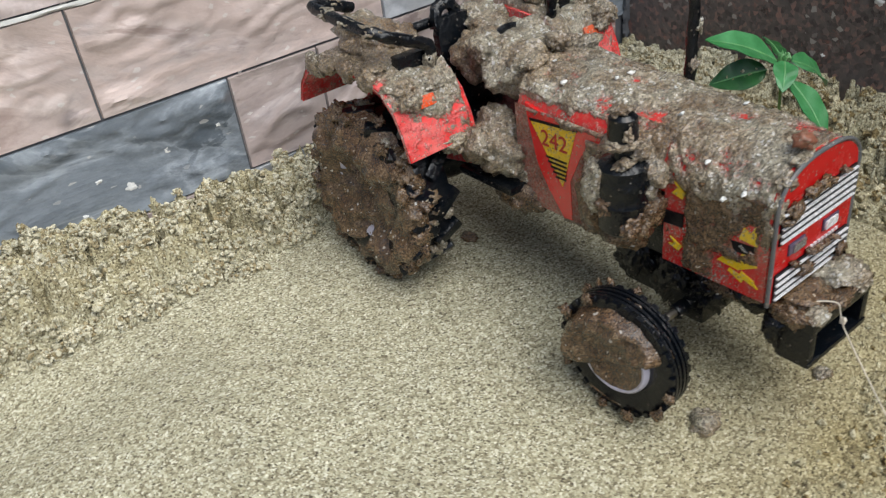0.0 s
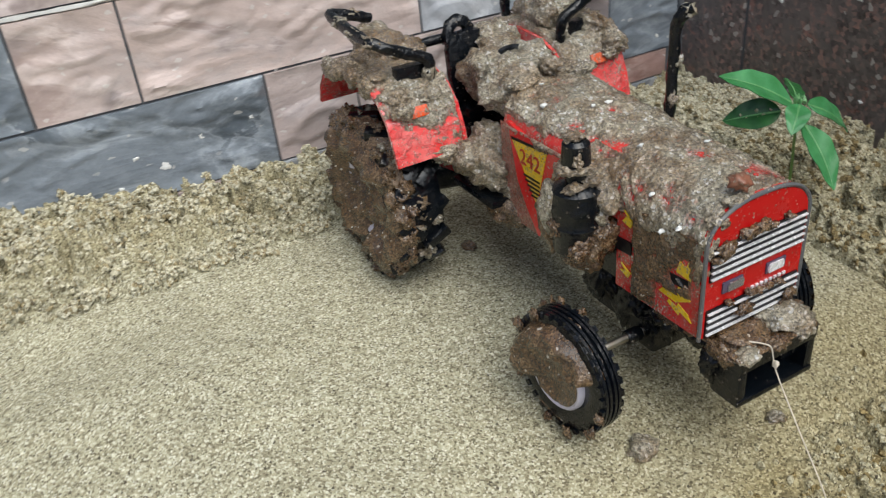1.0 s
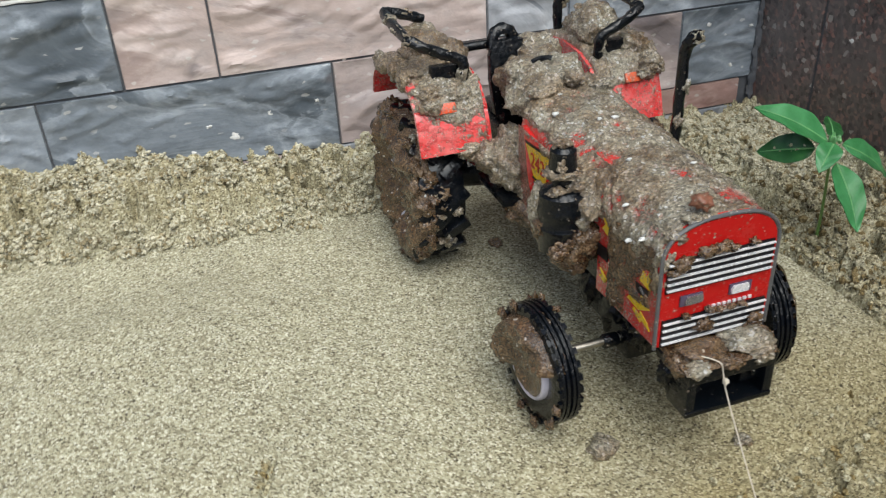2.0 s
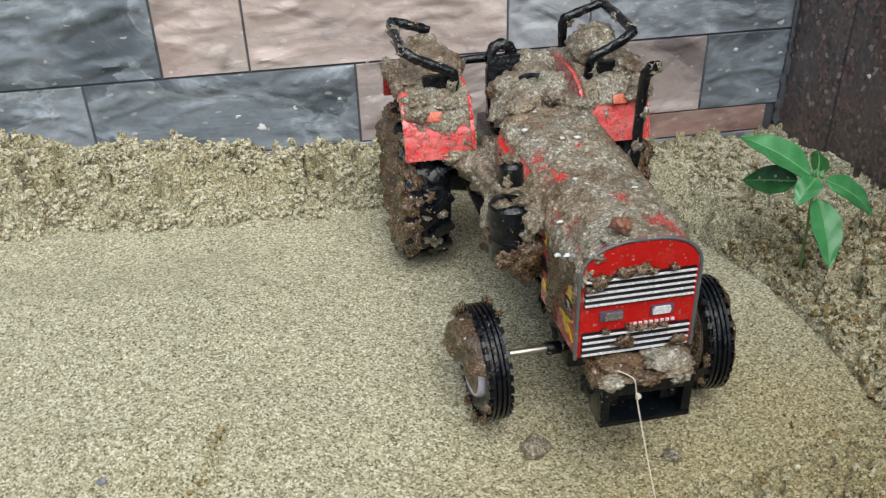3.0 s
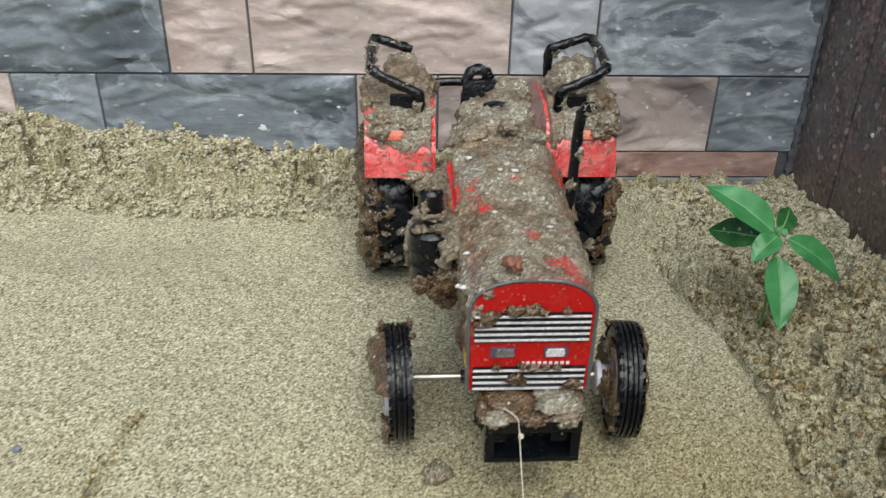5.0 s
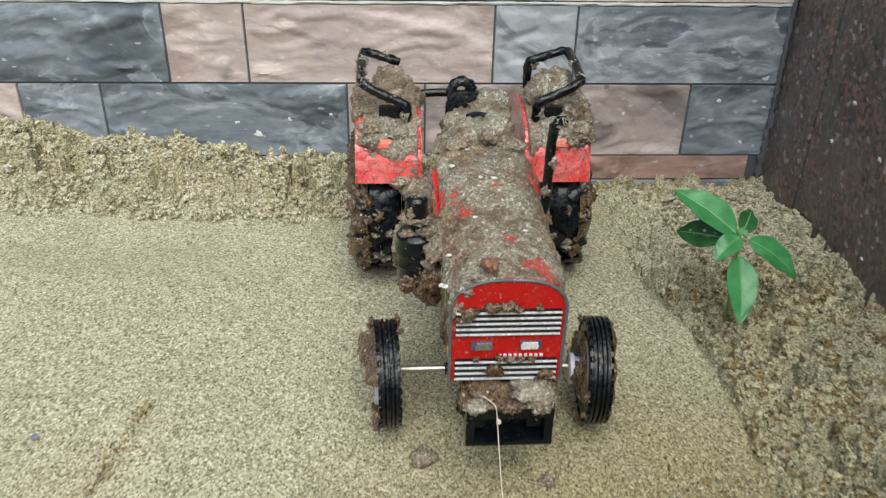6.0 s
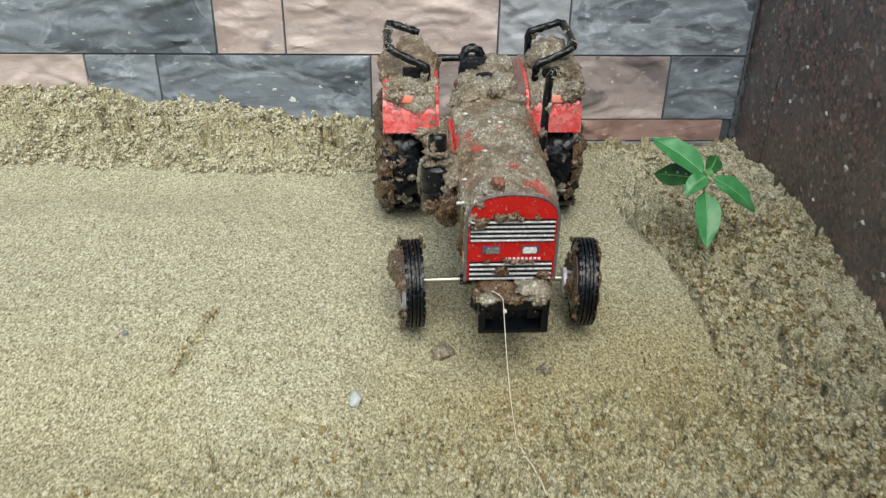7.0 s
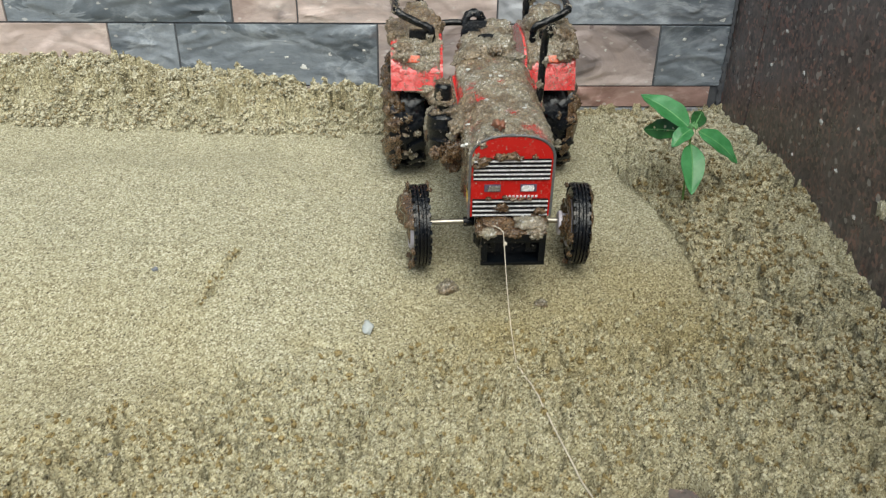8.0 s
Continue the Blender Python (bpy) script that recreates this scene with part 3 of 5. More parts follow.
    # Damp sand, with shade painted in by the granite, in front and on the bank.
    damp_shade = np.clip((0.42 * right * (1 - 0.85 * smooth(y, 205, 250)) + 1.2 * (1 - smooth(y, 60, 190)) * (0.25 + 0.75 * smooth(y, 10, 80)) * smooth(x, 70, 230) * (1 - right) + 0.2 * (1 - smooth(y, -20, 90)) + 0.4 * (1 - smooth(x, 30, 130)) * (1 - smooth(y, 60, 160)) + 0.5 * np.exp(-((x - 104) / 9) ** 2 - ((y - 63) / 8) ** 2) + 0.6 * np.exp(-((x - 178) / 7) ** 2 - ((y - 45) / 6) ** 2)) * (1 - bank) * (0.85 + 0.25 * lattice(x, y, 23, 61)) + 0.55 * bank, 0, 1)
    return (z, damp_shade) if moist else z


def ground_z(x, y):
    return float(sand_height(np.array([float(x)]), np.array([float(y)]))[0])


def sand_mesh():
    xs = np.concatenate([np.arange(-620, -140, 9.0), np.concatenate([np.arange(-140, 300, 0.78), np.arange(300, WALL_X + 0.9, 0.62)])])
    ys = np.concatenate([np.arange(-330, -90, 6.0), np.arange(-90, 90, 0.7), np.arange(90, WALL_Y + 2.0, 0.85)])
    gx, gy = np.meshgrid(xs, ys, indexing="ij")
    gz, damp_shade = sand_height(gx, gy, True)
    jit = np.random.RandomState(2)
    gx2, gy2 = gx + jit.uniform(-0.3, 0.3, gx.shape), gy + jit.uniform(-0.3, 0.3, gx.shape)
    gx2 = np.minimum(gx2, WALL_X + 0.8)
    gy2 = np.minimum(gy2, WALL_Y + 1.5)
    co = np.stack([gx2, gy2, gz], -1).reshape(-1, 3) * MM
    ny = len(ys)
    a = (np.arange(len(xs) - 1)[:, None] * ny + np.arange(ny - 1)[None, :]).ravel()
    quads = np.stack([a, a + ny, a + ny + 1, a + 1], 1)
    me = bpy.data.meshes.new("sand")
    me.vertices.add(len(co))
    me.vertices.foreach_set("co", co.ravel())
    me.loops.add(quads.size)
    me.loops.foreach_set("vertex_index", quads.ravel())
    me.polygons.add(len(quads))
    me.polygons.foreach_set("loop_start", np.arange(0, quads.size, 4))
    me.polygons.foreach_set("use_smooth", np.ones(len(quads), bool))
    me.update(calc_edges=True)
    me.validate()
    me.attributes.new("damp_shade", "FLOAT", "POINT").data.foreach_set("value", damp_shade.ravel().astype(np.float32))
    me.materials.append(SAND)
    return me


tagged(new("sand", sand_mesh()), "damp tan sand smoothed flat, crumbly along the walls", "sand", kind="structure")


def perched(x, y, z, slack):
    """Which crumbs lie on top rather than down in a crevice."""
    near = sum(sand_height(x + a, y + b) for a, b in ((3, 0), (-3, 0), (0, 3), (0, -3))) / 4
    return z > near - slack


def crumb_field(name, spots, label, material, fine=1):
    """Many small angular sand crumbs in one mesh."""
    base = bmesh.new()
    bmesh.ops.create_icosphere(base, subdivisions=fine, radius=1.0)
    bv = np.array([v.co[:] for v in base.verts])
    bf = np.array([[v.index for v in f.verts] for f in base.faces])
    base.free()
    rs = np.random.RandomState(9)
    vs, fs = [], []
    for k, (x, y, z, r) in enumerate(spots):
        s = r * rs.uniform(0.7, 1.25, 3)
        w = rs.uniform(-1, 1, (3, 3)) * 2.6
        j = bv * (1 + 0.16 * np.sin(bv @ w + rs.uniform(0, 6, 3)).sum(1, keepdims=True) + rs.uniform(-0.42, 0.42, (len(bv), 1))) * s
        a = rs.uniform(0, 6.28)
        rot = np.array([[math.cos(a), -math.sin(a), 0], [math.sin(a), math.cos(a), 0], [0, 0, 1]])
        vs.append((j @ rot.T + (x, y, z)) * MM)
        fs.append(bf + k * len(bv))
    me = bpy.data.meshes.new(name)
    me.from_pydata(np.concatenate(vs).tolist(), [], np.concatenate(fs).tolist())
    me.materials.append(material)
    me.polygons.foreach_set("use_smooth", [False] * len(me.polygons))
    return tagged(new(name, me), label, "sand", kind="stuff")


_rs = np.random.RandomState(12)


def clumps(cx, cy, spread, each, grain=0.55, more=0.85):
    """Crumbs gathered into ragged clods; gives x, y, z and radius."""
    n = len(cx)
    d = _rs.normal(0, 1, (n, each, 3))
    d = d / np.linalg.norm(d, axis=2, keepdims=True) * (spread * _rs.uniform(0.6, 1.3, n))[:, None, None] * _rs.rand(n, each, 1) ** 0.5
    cz = sand_height(cx, cy) + spread * 0.35
    r = grain + more * _rs.rand(n, each) ** 1.5
    return [v.ravel() for v in (cx[:, None] + d[..., 0], cy[:, None] + d[..., 1], cz[:, None] + 0.8 * d[..., 2], r)]


_n1 = 9000
_x = _rs.uniform(-140, 300, _n1)
_y = foot(_x) + _rs.uniform(0.0, 1.0, _n1) * (WALL_Y - foot(_x))
_z = sand_height(_x, _y)
_r = 0.45 + 0.9 * _rs.rand(_n1) ** 2.0
_keep = perched(_x, _y, _z, 0.0)
_x, _y, _z, _r = _x[_keep], _y[_keep], _z[_keep], _r[_keep]
_cx = _rs.uniform(-140, 290, 620)
_cy = foot(_cx) + 1 + _rs.rand(620) * (WALL_Y - 5 - foot(_cx))
_x, _y, _z, _r = [np.append(a, b) for a, b in zip((_x, _y, _z, _r), clumps(_cx, _cy, 3.4, 26, 0.5, 0.8))]
_cx = _rs.uniform(-140, 240, 230)
_cy = foot(_cx) + 4 * lattice(_cx, foot(_cx), 21, 4) + 2 * lattice(_cx, foot(_cx), 8, 5) + _rs.normal(1.5, 1.6, 230)
_x, _y, _z, _r = [np.append(a, b) for a, b in zip((_x, _y, _z, _r), clumps(_cx, _cy, 3.2, 24, 0.5, 0.8))]
_y = np.minimum(_y, WALL_Y - 2.5)
_keep = np.hypot(_x - 29, (_y - 299.5) * 0.8) > 4.6
_x, _y, _z, _r = _x[_keep], _y[_keep], _z[_keep], _r[_keep]
crumb_field("bank_crumbs", list(zip(_x, _y, _z + _r * 0.2, _r)), "loose pale crumbs of damp sand on the bank", CRUMB)
_n2 = 19000
_x = _rs.uniform(306, WALL_X - 2, _n2)
_y = _rs.uniform(-60, 330, _n2)
_keep = (lattice(_x, _y, 22, 81) + 0.6 * lattice(_x, _y, 8, 82) > -0.2) & (_x > np.interp(_y, [9, 66, 102, 155, 238, 300], [348, 342, 321, 320, 301, 288]))
_keep = _keep & perched(_x, _y, sand_height(_x, _y), 0.8)
_x, _y = _x[_keep], _y[_keep]
_r = 0.6 + 1.5 * _rs.rand(len(_x)) ** 2.0
_z = sand_height(_x, _y) + _r * 0.25
_cx, _cy = _rs.uniform(322, WALL_X - 5, 560), _rs.uniform(10, 325, 560)
_x, _y, _z, _r = [np.append(a, b) for a, b in zip((_x, _y, _z, _r), clumps(_cx, _cy, 2.6, 16, 0.5, 0.9))]
_x, _y = np.minimum(_x, WALL_X - 2.0), np.minimum(_y, WALL_Y - 2.5)
for _name, _pick, _mat, _label in (("side_crumbs", _y + 0.12 * _x < 268, DAMPCRUMB, "loose crumbs of damp sand along the granite"), ("corner_crumbs", _y + 0.12 * _x >= 268, CRUMB, "loose pale crumbs of sand in the corner")):
    crumb_field(_name, list(zip(_x[_pick], _y[_pick], _z[_pick], _r[_pick])), _label, _mat)
_n3 = 48000
_x = _rs.uniform(-90, 345, _n3)
_y = _rs.uniform(-88, 118, _n3)
_keep = front_rough(_x, _y) * (0.65 + 0.5 * lattice(_x, _y, 17, 92)) > _rs.rand(_n3)
_x, _y = _x[_keep], _y[_keep]
_keep = perched(_x, _y, sand_height(_x, _y), 0.1)
_x, _y = _x[_keep], _y[_keep]
_r = 0.5 + 1.2 * _rs.rand(len(_x)) ** 2.2
_along = _rs.rand(90)
_cx, _cy = 50 + 16 * _along + _rs.normal(0, 1.6, 90), 83 + 44 * _along + _rs.normal(0, 1.6, 90)
_x, _y, _r = np.append(_x, _cx), np.append(_y, _cy), np.append(_r, 0.5 + 0.9 * _rs.rand(90))
crumb_field("front_crumbs", list(zip(_x, _y, sand_height(_x, _y) + _r * 0.2, _r)), "fine crumbs of damp sand on the slope", FRONTCRUMB)

# ---------------------------------------------------------------- the toy tractor (own millimetres: x across, y to the rear, z up)
tractor = new("toy_tractor")
tractor.matrix_world = pose(0.2095, 0.0940, 0.0, 0, 0, 0.7)
tagged(tractor, "red toy tractor caked in wet brown mud, standing on sand", "toy tractor")


def hood_width(y):
    return lerp(y, [(0, 20.4), (40, 21.2), (70, 22.5), (102, 22.5)])


def hood_top(y):
    return lerp(y, [(0, 90.5), (45, 91.5), (70, 93.5), (102, 95.5)])


def hood_side(y):
    return lerp(y, [(0, 77.5), (60, 79.0), (102, 80.0)])


def hood_section(y, bottom, inset=0.0):
    w, t, s = hood_width(y) - inset, hood_top(y) - inset, hood_side(y)
    pts = [(-w, y, bottom), (-w, y, (bottom + s) / 2), (-w, y, s)]
    for k in range(1, 16):
        a = math.pi * (1 - k / 16)
        c, d = math.cos(a), math.sin(a)
        pts.append((math.copysign(abs(c) ** 0.82, c) * w, y, s + (t - s) * d ** 0.82))
    return pts + [(w, y, s), (w, y, (bottom + s) / 2), (w, y, bottom)]


bm = bmesh.new()
loft(bm, [hood_section(y, 47.0) for y in (0, 10, 20, 30, 36.5)])
loft(bm, [hood_section(y, 72.0) for y in (36.5, 45, 55, 65, 75, 85, 95, 101)])
hood = part("hood", bm, HOODRED, tractor, "glossy red plastic bonnet", 35)


def mirrored(outline, side, thick, x):
    bm = bmesh.new()
    return slab(bm, outline, thick, lambda u, v, w: (side * (x + w), u, v))


for _s in (-1, 1):
    side_panel = part("side_panel", mirrored([(57, 80), (57, 83.0), (72, 83.4), (84, 84.0), (93, 85.5), (96.5, 86.5), (95.2, 80), (91.8, 65), (86.0, 55), (79.0, 46.0), (75.0, 46.5), (75.5, 62), (70, 74), (66, 78)], _s, 1.6, 21.4), PANELRED, tractor, "red rear bonnet side panel")
    bm = mirrored([(93.6, 80.2), (72.0, 82.2), (79.0, 59.0)], _s, 0.25, 23.0)
    sticker = part("sticker", bm, YELLOW, tractor, "yellow triangular sticker with dark red lettering")
    for _k, (_a, _b, _z) in enumerate(((80.6, 90.6, 67.6), (80.6, 89.6, 65.9), (80.8, 88.4, 64.2), (81.0, 87.2, 62.5), (81.2, 86.0, 60.8))):
        part("stripe", mirrored([(_a - 4.0, _z + 1.0), (_b - 3.8, _z + 0.8), (_b - 4.0, _z + 1.6), (_a - 4.0, _z + 1.7)], _s, 0.2, 23.25), INK, sticker)
    part("border", mirrored([(94.2, 80.2), (71.4, 82.2), (71.6, 83.2), (94.4, 81.2)], _s, 0.25, 23.0), INK, sticker, "dark line along the sticker")
    _cu = bpy.data.curves.new("numerals", "FONT")
    _cu.body, _cu.size, _cu.extrude, _cu.align_x = "242", 8.6 * MM, 0.12 * MM, "CENTER"
    _tmp = bpy.data.objects.new("numerals", _cu)
    scene.collection.objects.link(_tmp)
    bpy.context.view_layer.update()
    _me = bpy.data.meshes.new_from_object(_tmp.evaluated_get(bpy.context.evaluated_depsgraph_get()))
    bpy.data.objects.remove(_tmp)
    _me.materials.clear()
    _me.materials.append(CRIMSON)
    numerals = new("numerals", _me)
    numerals.parent = sticker
    numerals.matrix_local = pose(_s * 0.0234, 0.0824, 0.0728, 90, 0, -90 if _s < 0 else 90)

# front side decals
for _s in (-1, 1):
    for _shape, _mat, _lift in (
            ([(2.0, 51.0), (7.0, 52.5), (7.5, 51.0), (12.5, 53.4), (12.0, 54.6), (8.4, 53.6), (8.0, 55.2), (3.6, 53.2), (3.4, 52.6)], YELLOW, 0.3),
            ([(3.0, 58.5), (9.0, 55.0), (16.5, 55.5), (14.0, 58.5), (9.5, 57.6), (8.0, 62.0)], YELLOW, 0.3),
            ([(3.4, 65.5), (9.6, 66.0), (8.4, 70.5), (6.0, 69.0), (4.6, 72.0)], YELLOW, 0.3),
            ([(4.5, 61.6), (12.5, 61.0), (12.5, 64.4), (4.5, 65.0)], INK, 0.32),
            ([(6.0, 62.4), (7.6, 62.2), (9.6, 63.6), (8.6, 64.2)], LENS, 0.52),
            ([(29.5, 72.0), (33.5, 73.0), (31.5, 75.4), (33.0, 77.4), (28.6, 74.4)], YELLOW, 0.3),
            ([(30.0, 53.0), (34.0, 54.4), (31.4, 55.2), (33.6, 57.2), (29.0, 55.0)], YELLOW, 0.3),
            ([(29.0, 62.0), (36.0, 61.4), (36.0, 66.0), (29.0, 66.6)], INK, 0.3)):
        part("decal", mirrored(_shape, _s, 0.5, (20.0 if _shape[0][0] < 20 else 20.95) + _lift), _mat, hood)

# grille
bm = bmesh.new()
loft(bm, [[(x * 1.0, y, z) for x, _, z in hood_section(0, 47.0, i)] for y, i in ((0.4, 0.6), (-1.6, 0.6))])
grille = part("grille", bm, CLEANRED, tractor, "red grille plate with silver bars")
bm = bmesh.new()
_edge = hood_section(0, 46.4, -0.2)
tube(bm, [(x, -1.4, z) for x, _, z in _edge], 0.68, 8, 2, 0.12, 4)
part("trim", bm, GREYTRIM, grille, "grey rim round the grille")
for _za, _zb in ((67.2, 78.6), (47.2, 57.0)):
    bm = bmesh.new()
    box(bm, -18.9, 18.9, -2.2, -1.4, _za, _zb, 0.2)
    part("backing", bm, INK, grille, "black panel behind the bars")
    for _k in range(5 if _za > 60 else 4):
        _z = _za + 1.2 + _k * (2.3 if _za > 60 else 2.5)
        bm = bmesh.new()
        box(bm, -18.8, 18.8, -3.0, -2.1, _z - 0.28, _z + 0.28, 0.22)
        part("bar", bm, CHROME, grille, "silver grille bar")
for _x, _d, _m in ((-9.2, 0.8, LENS), (8.6, -0.3, CHROME)):
    bm = bmesh.new()
    box(bm, _x - 4.1, _x + 4.1, -2.2, -1.5, 61.0, 65.0, 0.5)
    part("headlight", bm, SMOKED, grille, "small silver headlight")
    bm = bmesh.new()
    slab(bm, [(_x + _d - 3.1, 61.6), (_x + _d + 2.9, 61.7), (_x + _d + 3.1, 63.2), (_x + _d + 2.8, 64.5), (_x + _d - 2.6, 64.5), (_x + _d - 3.3, 63.4)], 0.7, lambda u, v, w: (u, -2.1 - w, v))
    part("reflector", bm, _m, grille, "silver headlight reflector")
bm = bmesh.new()
for _k in range(9):
    box(bm, -3 + _k * 1.9, -1.8 + _k * 1.9, -2.2, -1.5, 57.9, 58.9, 0.2)
part("badge", bm, CHROME, grille, "worn silver badge strip")

# engine, frame and axles
bm = bmesh.new()
box(bm, -14, 14, 4, 104, 42, 70, 2.0)
box(bm, -16.5, 16.5, 30, 62, 44, 68, 1.5)
box(bm, -11, 11, 26, 62, 22, 46, 3.0)
box(bm, -10, 10, -2, 30, 35, 46, 2.0)
engine = part("engine", bm, BLACK, tractor, "black moulded engine block")
for _k in range(5):
    part("fin", box(bmesh.new(), -17.5, 17.5, 66 + _k * 6, 69 + _k * 6, 43, 60, 0.6), BLACK, engine)
bm = bmesh.new()
box(bm, -14, 14, 98, 180, 40, 66, 4)
lathe(bm, [(-36, 0), (-36, 7), (-15, 10), (15, 10), (36, 7), (36, 0)], (0, 158, 42), 20, False)
part("gearbox", bm, BLACK, tractor, "black gearbox and rear axle housing")
bm = bmesh.new()
tube(bm, [(-44, 33, 25), (0, 31, 27), (47, 32, 25.6)], 1.5, 10)
front_axle = part("front_axle", bm, STEEL, tractor, "bare steel front axle rod")
for _x0, _x1 in ((-20.0, -14.0), (15.0, 22.0)):
    part("collar", lathe(bmesh.new(), [(_x0, 1.2), (_x0, 2.3), (_x0 + 0.6, 2.7), (_x1 - 0.6, 2.6), (_x1, 2.2), (_x1, 1.2)], (0, 31.6, 26.2), 16), BLACK, front_axle, "black collar on the axle")
bm = bmesh.new()
box(bm, -13.5, 13.5, 25, 40, 20.5, 33, 2)
part("axle_bracket", bm, BLACK, tractor)
for _s in (-1, 1):
    bm = bmesh.new()
    box(bm, _s * 22 - 9, _s * 22 + 9, 98, 128, 51, 54, 1)
    part("footboard", bm, BLACK, tractor)

# front weight carrier, hollow at the front
bm = bmesh.new()
box(bm, -15.0, 17.4, -5, -1.5, 27.5, 42, 0.8)
carrier = part("weight_carrier", bm, BLACK, tractor, "hollow black front weight carrier")
for _nm, _b in (("bottom_plate", (-15.0, 17.4, -14, -3, 25.6, 27.6)), ("top_plate", (-15.0, 17.4, -14, 1, 38.6, 44.0)), ("side_plate", (-15.0, -11.6, -13.6, -2.5, 26, 40)), ("side_plate", (14.0, 17.4, -13.6, -2.5, 26, 40)),
                ("socket", (-13, -7, -9.5, -2, 30.5, 39)), ("socket", (8, 14, -9.5, -2, 30.5, 39)), ("bolt", (-12.8, -10, -11.2, -9, 33.2, 36.0)), ("bolt", (10.6, 13.4, -11.2, -9, 33.2, 36.0)), ("tongue", (-10, 10, 0, 30, 34, 45))):
    part(_nm, box(bmesh.new(), *_b, 0.8), BLACK, carrier)

# exhaust and air filter
bm = bmesh.new()
tube(bm, [(20.4, 61.6, 62), (21.8, 61.6, 78), (22.4, 61.4, 98), (22.6, 61.2, 118), (23.8, 59.6, 123.6), (26.0, 57.4, 125.6)], [2.1, 2.1, 2.0, 2.0, 2.2, 2.3], 12, 6, 0.35, 2)
part("exhaust_pipe", bm, BLACK, tractor, "slim black exhaust pipe with a bent tip")
filt = part("air_filter", lathe(bmesh.new(), [(60, 0), (60, 5.5), (62, 7.6), (70, 8.0), (71.5, 8.6), (73, 8.0), (76, 8.2), (77.5, 8.7), (79, 8.1), (83.5, 8.0), (85, 6.6), (86, 3.4), (91, 3.2), (91, 4.4), (93, 4.8), (99, 4.4), (100.2, 3.2), (100.2, 0)], (-31.5, 44.5, 0), 24, False, "Z"), BLACK, tractor, "black air filter bowl and cap")

# wheels


def rib_tyre(r, w):
    """A ribbed front tyre section: (along, radius)."""
    p = [(-w * 0.78, r * 0.56), (-w, r * 0.68), (-w * 1.02, r * 0.82), (-w * 0.86, r * 0.93)]
    for a, b in ((-0.72, -0.5), (-0.34, -0.12), (0.12, 0.34), (0.5, 0.72)):
        p += [((a - 0.07) * w, r * 0.93), (a * w, r * 0.985), (b * w, r * 0.985), ((b + 0.07) * w, r * 0.93)]
    return p + [(w * 0.86, r * 0.93), (w * 1.02, r * 0.82), (w, r * 0.68), (w * 0.78, r * 0.56)]


def pieces(parent, name, bm, places, material=None):
    """Alike pieces that share one mesh, each an object of its own."""
    me = finish(bm, name, material or RUBBER)
    for m in places:
        ob = new(name, me)
        ob.parent = parent
        ob.matrix_local = m


def front_wheel(x, y, z, turn):
    wheel = new("front_wheel")
    wheel.parent = tractor
    wheel.matrix_local = pose(x * MM, y * MM, z * MM, 0, 0, turn)
    tyre = part("tyre", lathe(bmesh.new(), rib_tyre(23.0, 4.5), (0, 0, 0), 64), RUBBER, wheel, "ribbed black tyre", 30)
    part("rim", lathe(bmesh.new(), [(-3.4, 0), (-3.4, 8.6), (-5.4, 11.2), (-5.9, 11.7), (-5.9, 12.3), (-5.2, 12.9), (4.0, 13.4), (5.2, 12.0), (4.0, 10.0), (1.5, 8.0), (1.5, 0)], (0, 0, 0), 40, False), LILAC, wheel, "pale lilac plastic rim")
    block = bmesh.new()
    bmesh.ops.create_cube(block, size=1.0, matrix=Matrix.Diagonal((1.6 * MM, 2.2 * MM, 1.8 * MM, 1)))
    pieces(wheel, "tread_block", block, [Matrix.Rotation(2 * math.pi * k / 30, 4, "X") @ Matrix.Translation((q * 3.9 * MM, 0, 21.5 * MM)) for k in range(30) for q in (-1, 1)])
    return wheel


fw_left = front_wheel(-44.0, 33.0, 23.4, 4)
fw_right = front_wheel(43.0, 31.5, 24.2, -5)
part("hub", lathe(bmesh.new(), [(-11.0, 0), (-11.0, 5.6), (-10.4, 6.6), (-8.8, 6.8), (-8.0, 5.4), (-4, 5.0), (-4, 0)], (0, 0, 0), 28, False), LILAC, fw_right, "pale lilac hub")


def rear_wheel(x, y, z):
    wheel = new("rear_wheel")
    wheel.parent = tractor
    wheel.matrix_local = pose(x * MM, y * MM, z * MM)
    tyre = part("tyre", lathe(bmesh.new(), [(-9.5, 20), (-11.4, 23), (-11.8, 28), (-10.6, 32.2), (-6, 34.0), (0, 34.4), (6, 34.0), (10.6, 32.2), (11.8, 28), (11.4, 23), (9.5, 20)], (0, 0, 0), 56), RUBBER, wheel, "chunky black tractor tyre", 35)
    lug = box(bmesh.new(), -6.3, 6.3, -2.5, 2.5, -2.4, 2.4, 1.2)
    pieces(wheel, "tread_lug", lug, [Matrix.Rotation(2 * math.pi * (k + (0.5 if q > 0 else 0)) / 15, 4, "X") @ Matrix.Translation((q * 5.6 * MM, 0, 34.6 * MM)) @ Matrix.Rotation(q * 0.62, 4, "Z") for k in range(15) for q in (-1, 1)])
    part("rim", lathe(bmesh.new(), [(-4, 0), (-4, 14), (-8.5, 18), (-9.8, 20.5), (9.8, 20.5), (8.5, 18), (4, 14), (4, 0)], (0, 0, 0), 40, False), LILAC, wheel, "pale lilac plastic rim")
    return wheel


rw_left = rear_wheel(-48.4, 158.0, 41.6)
rw_right = rear_wheel(46.8, 159.0, 41.6)

# fenders with lamps and grab rails
FENDER = [(119.6, 69.0), (122.2, 77.8), (126.0, 86.0), (132.5, 92.4), (142.0, 95.6), (158.0, 96.8), (174.0, 95.0), (186.0, 89.5), (193.0, 82.0), (196.5, 73.5)]


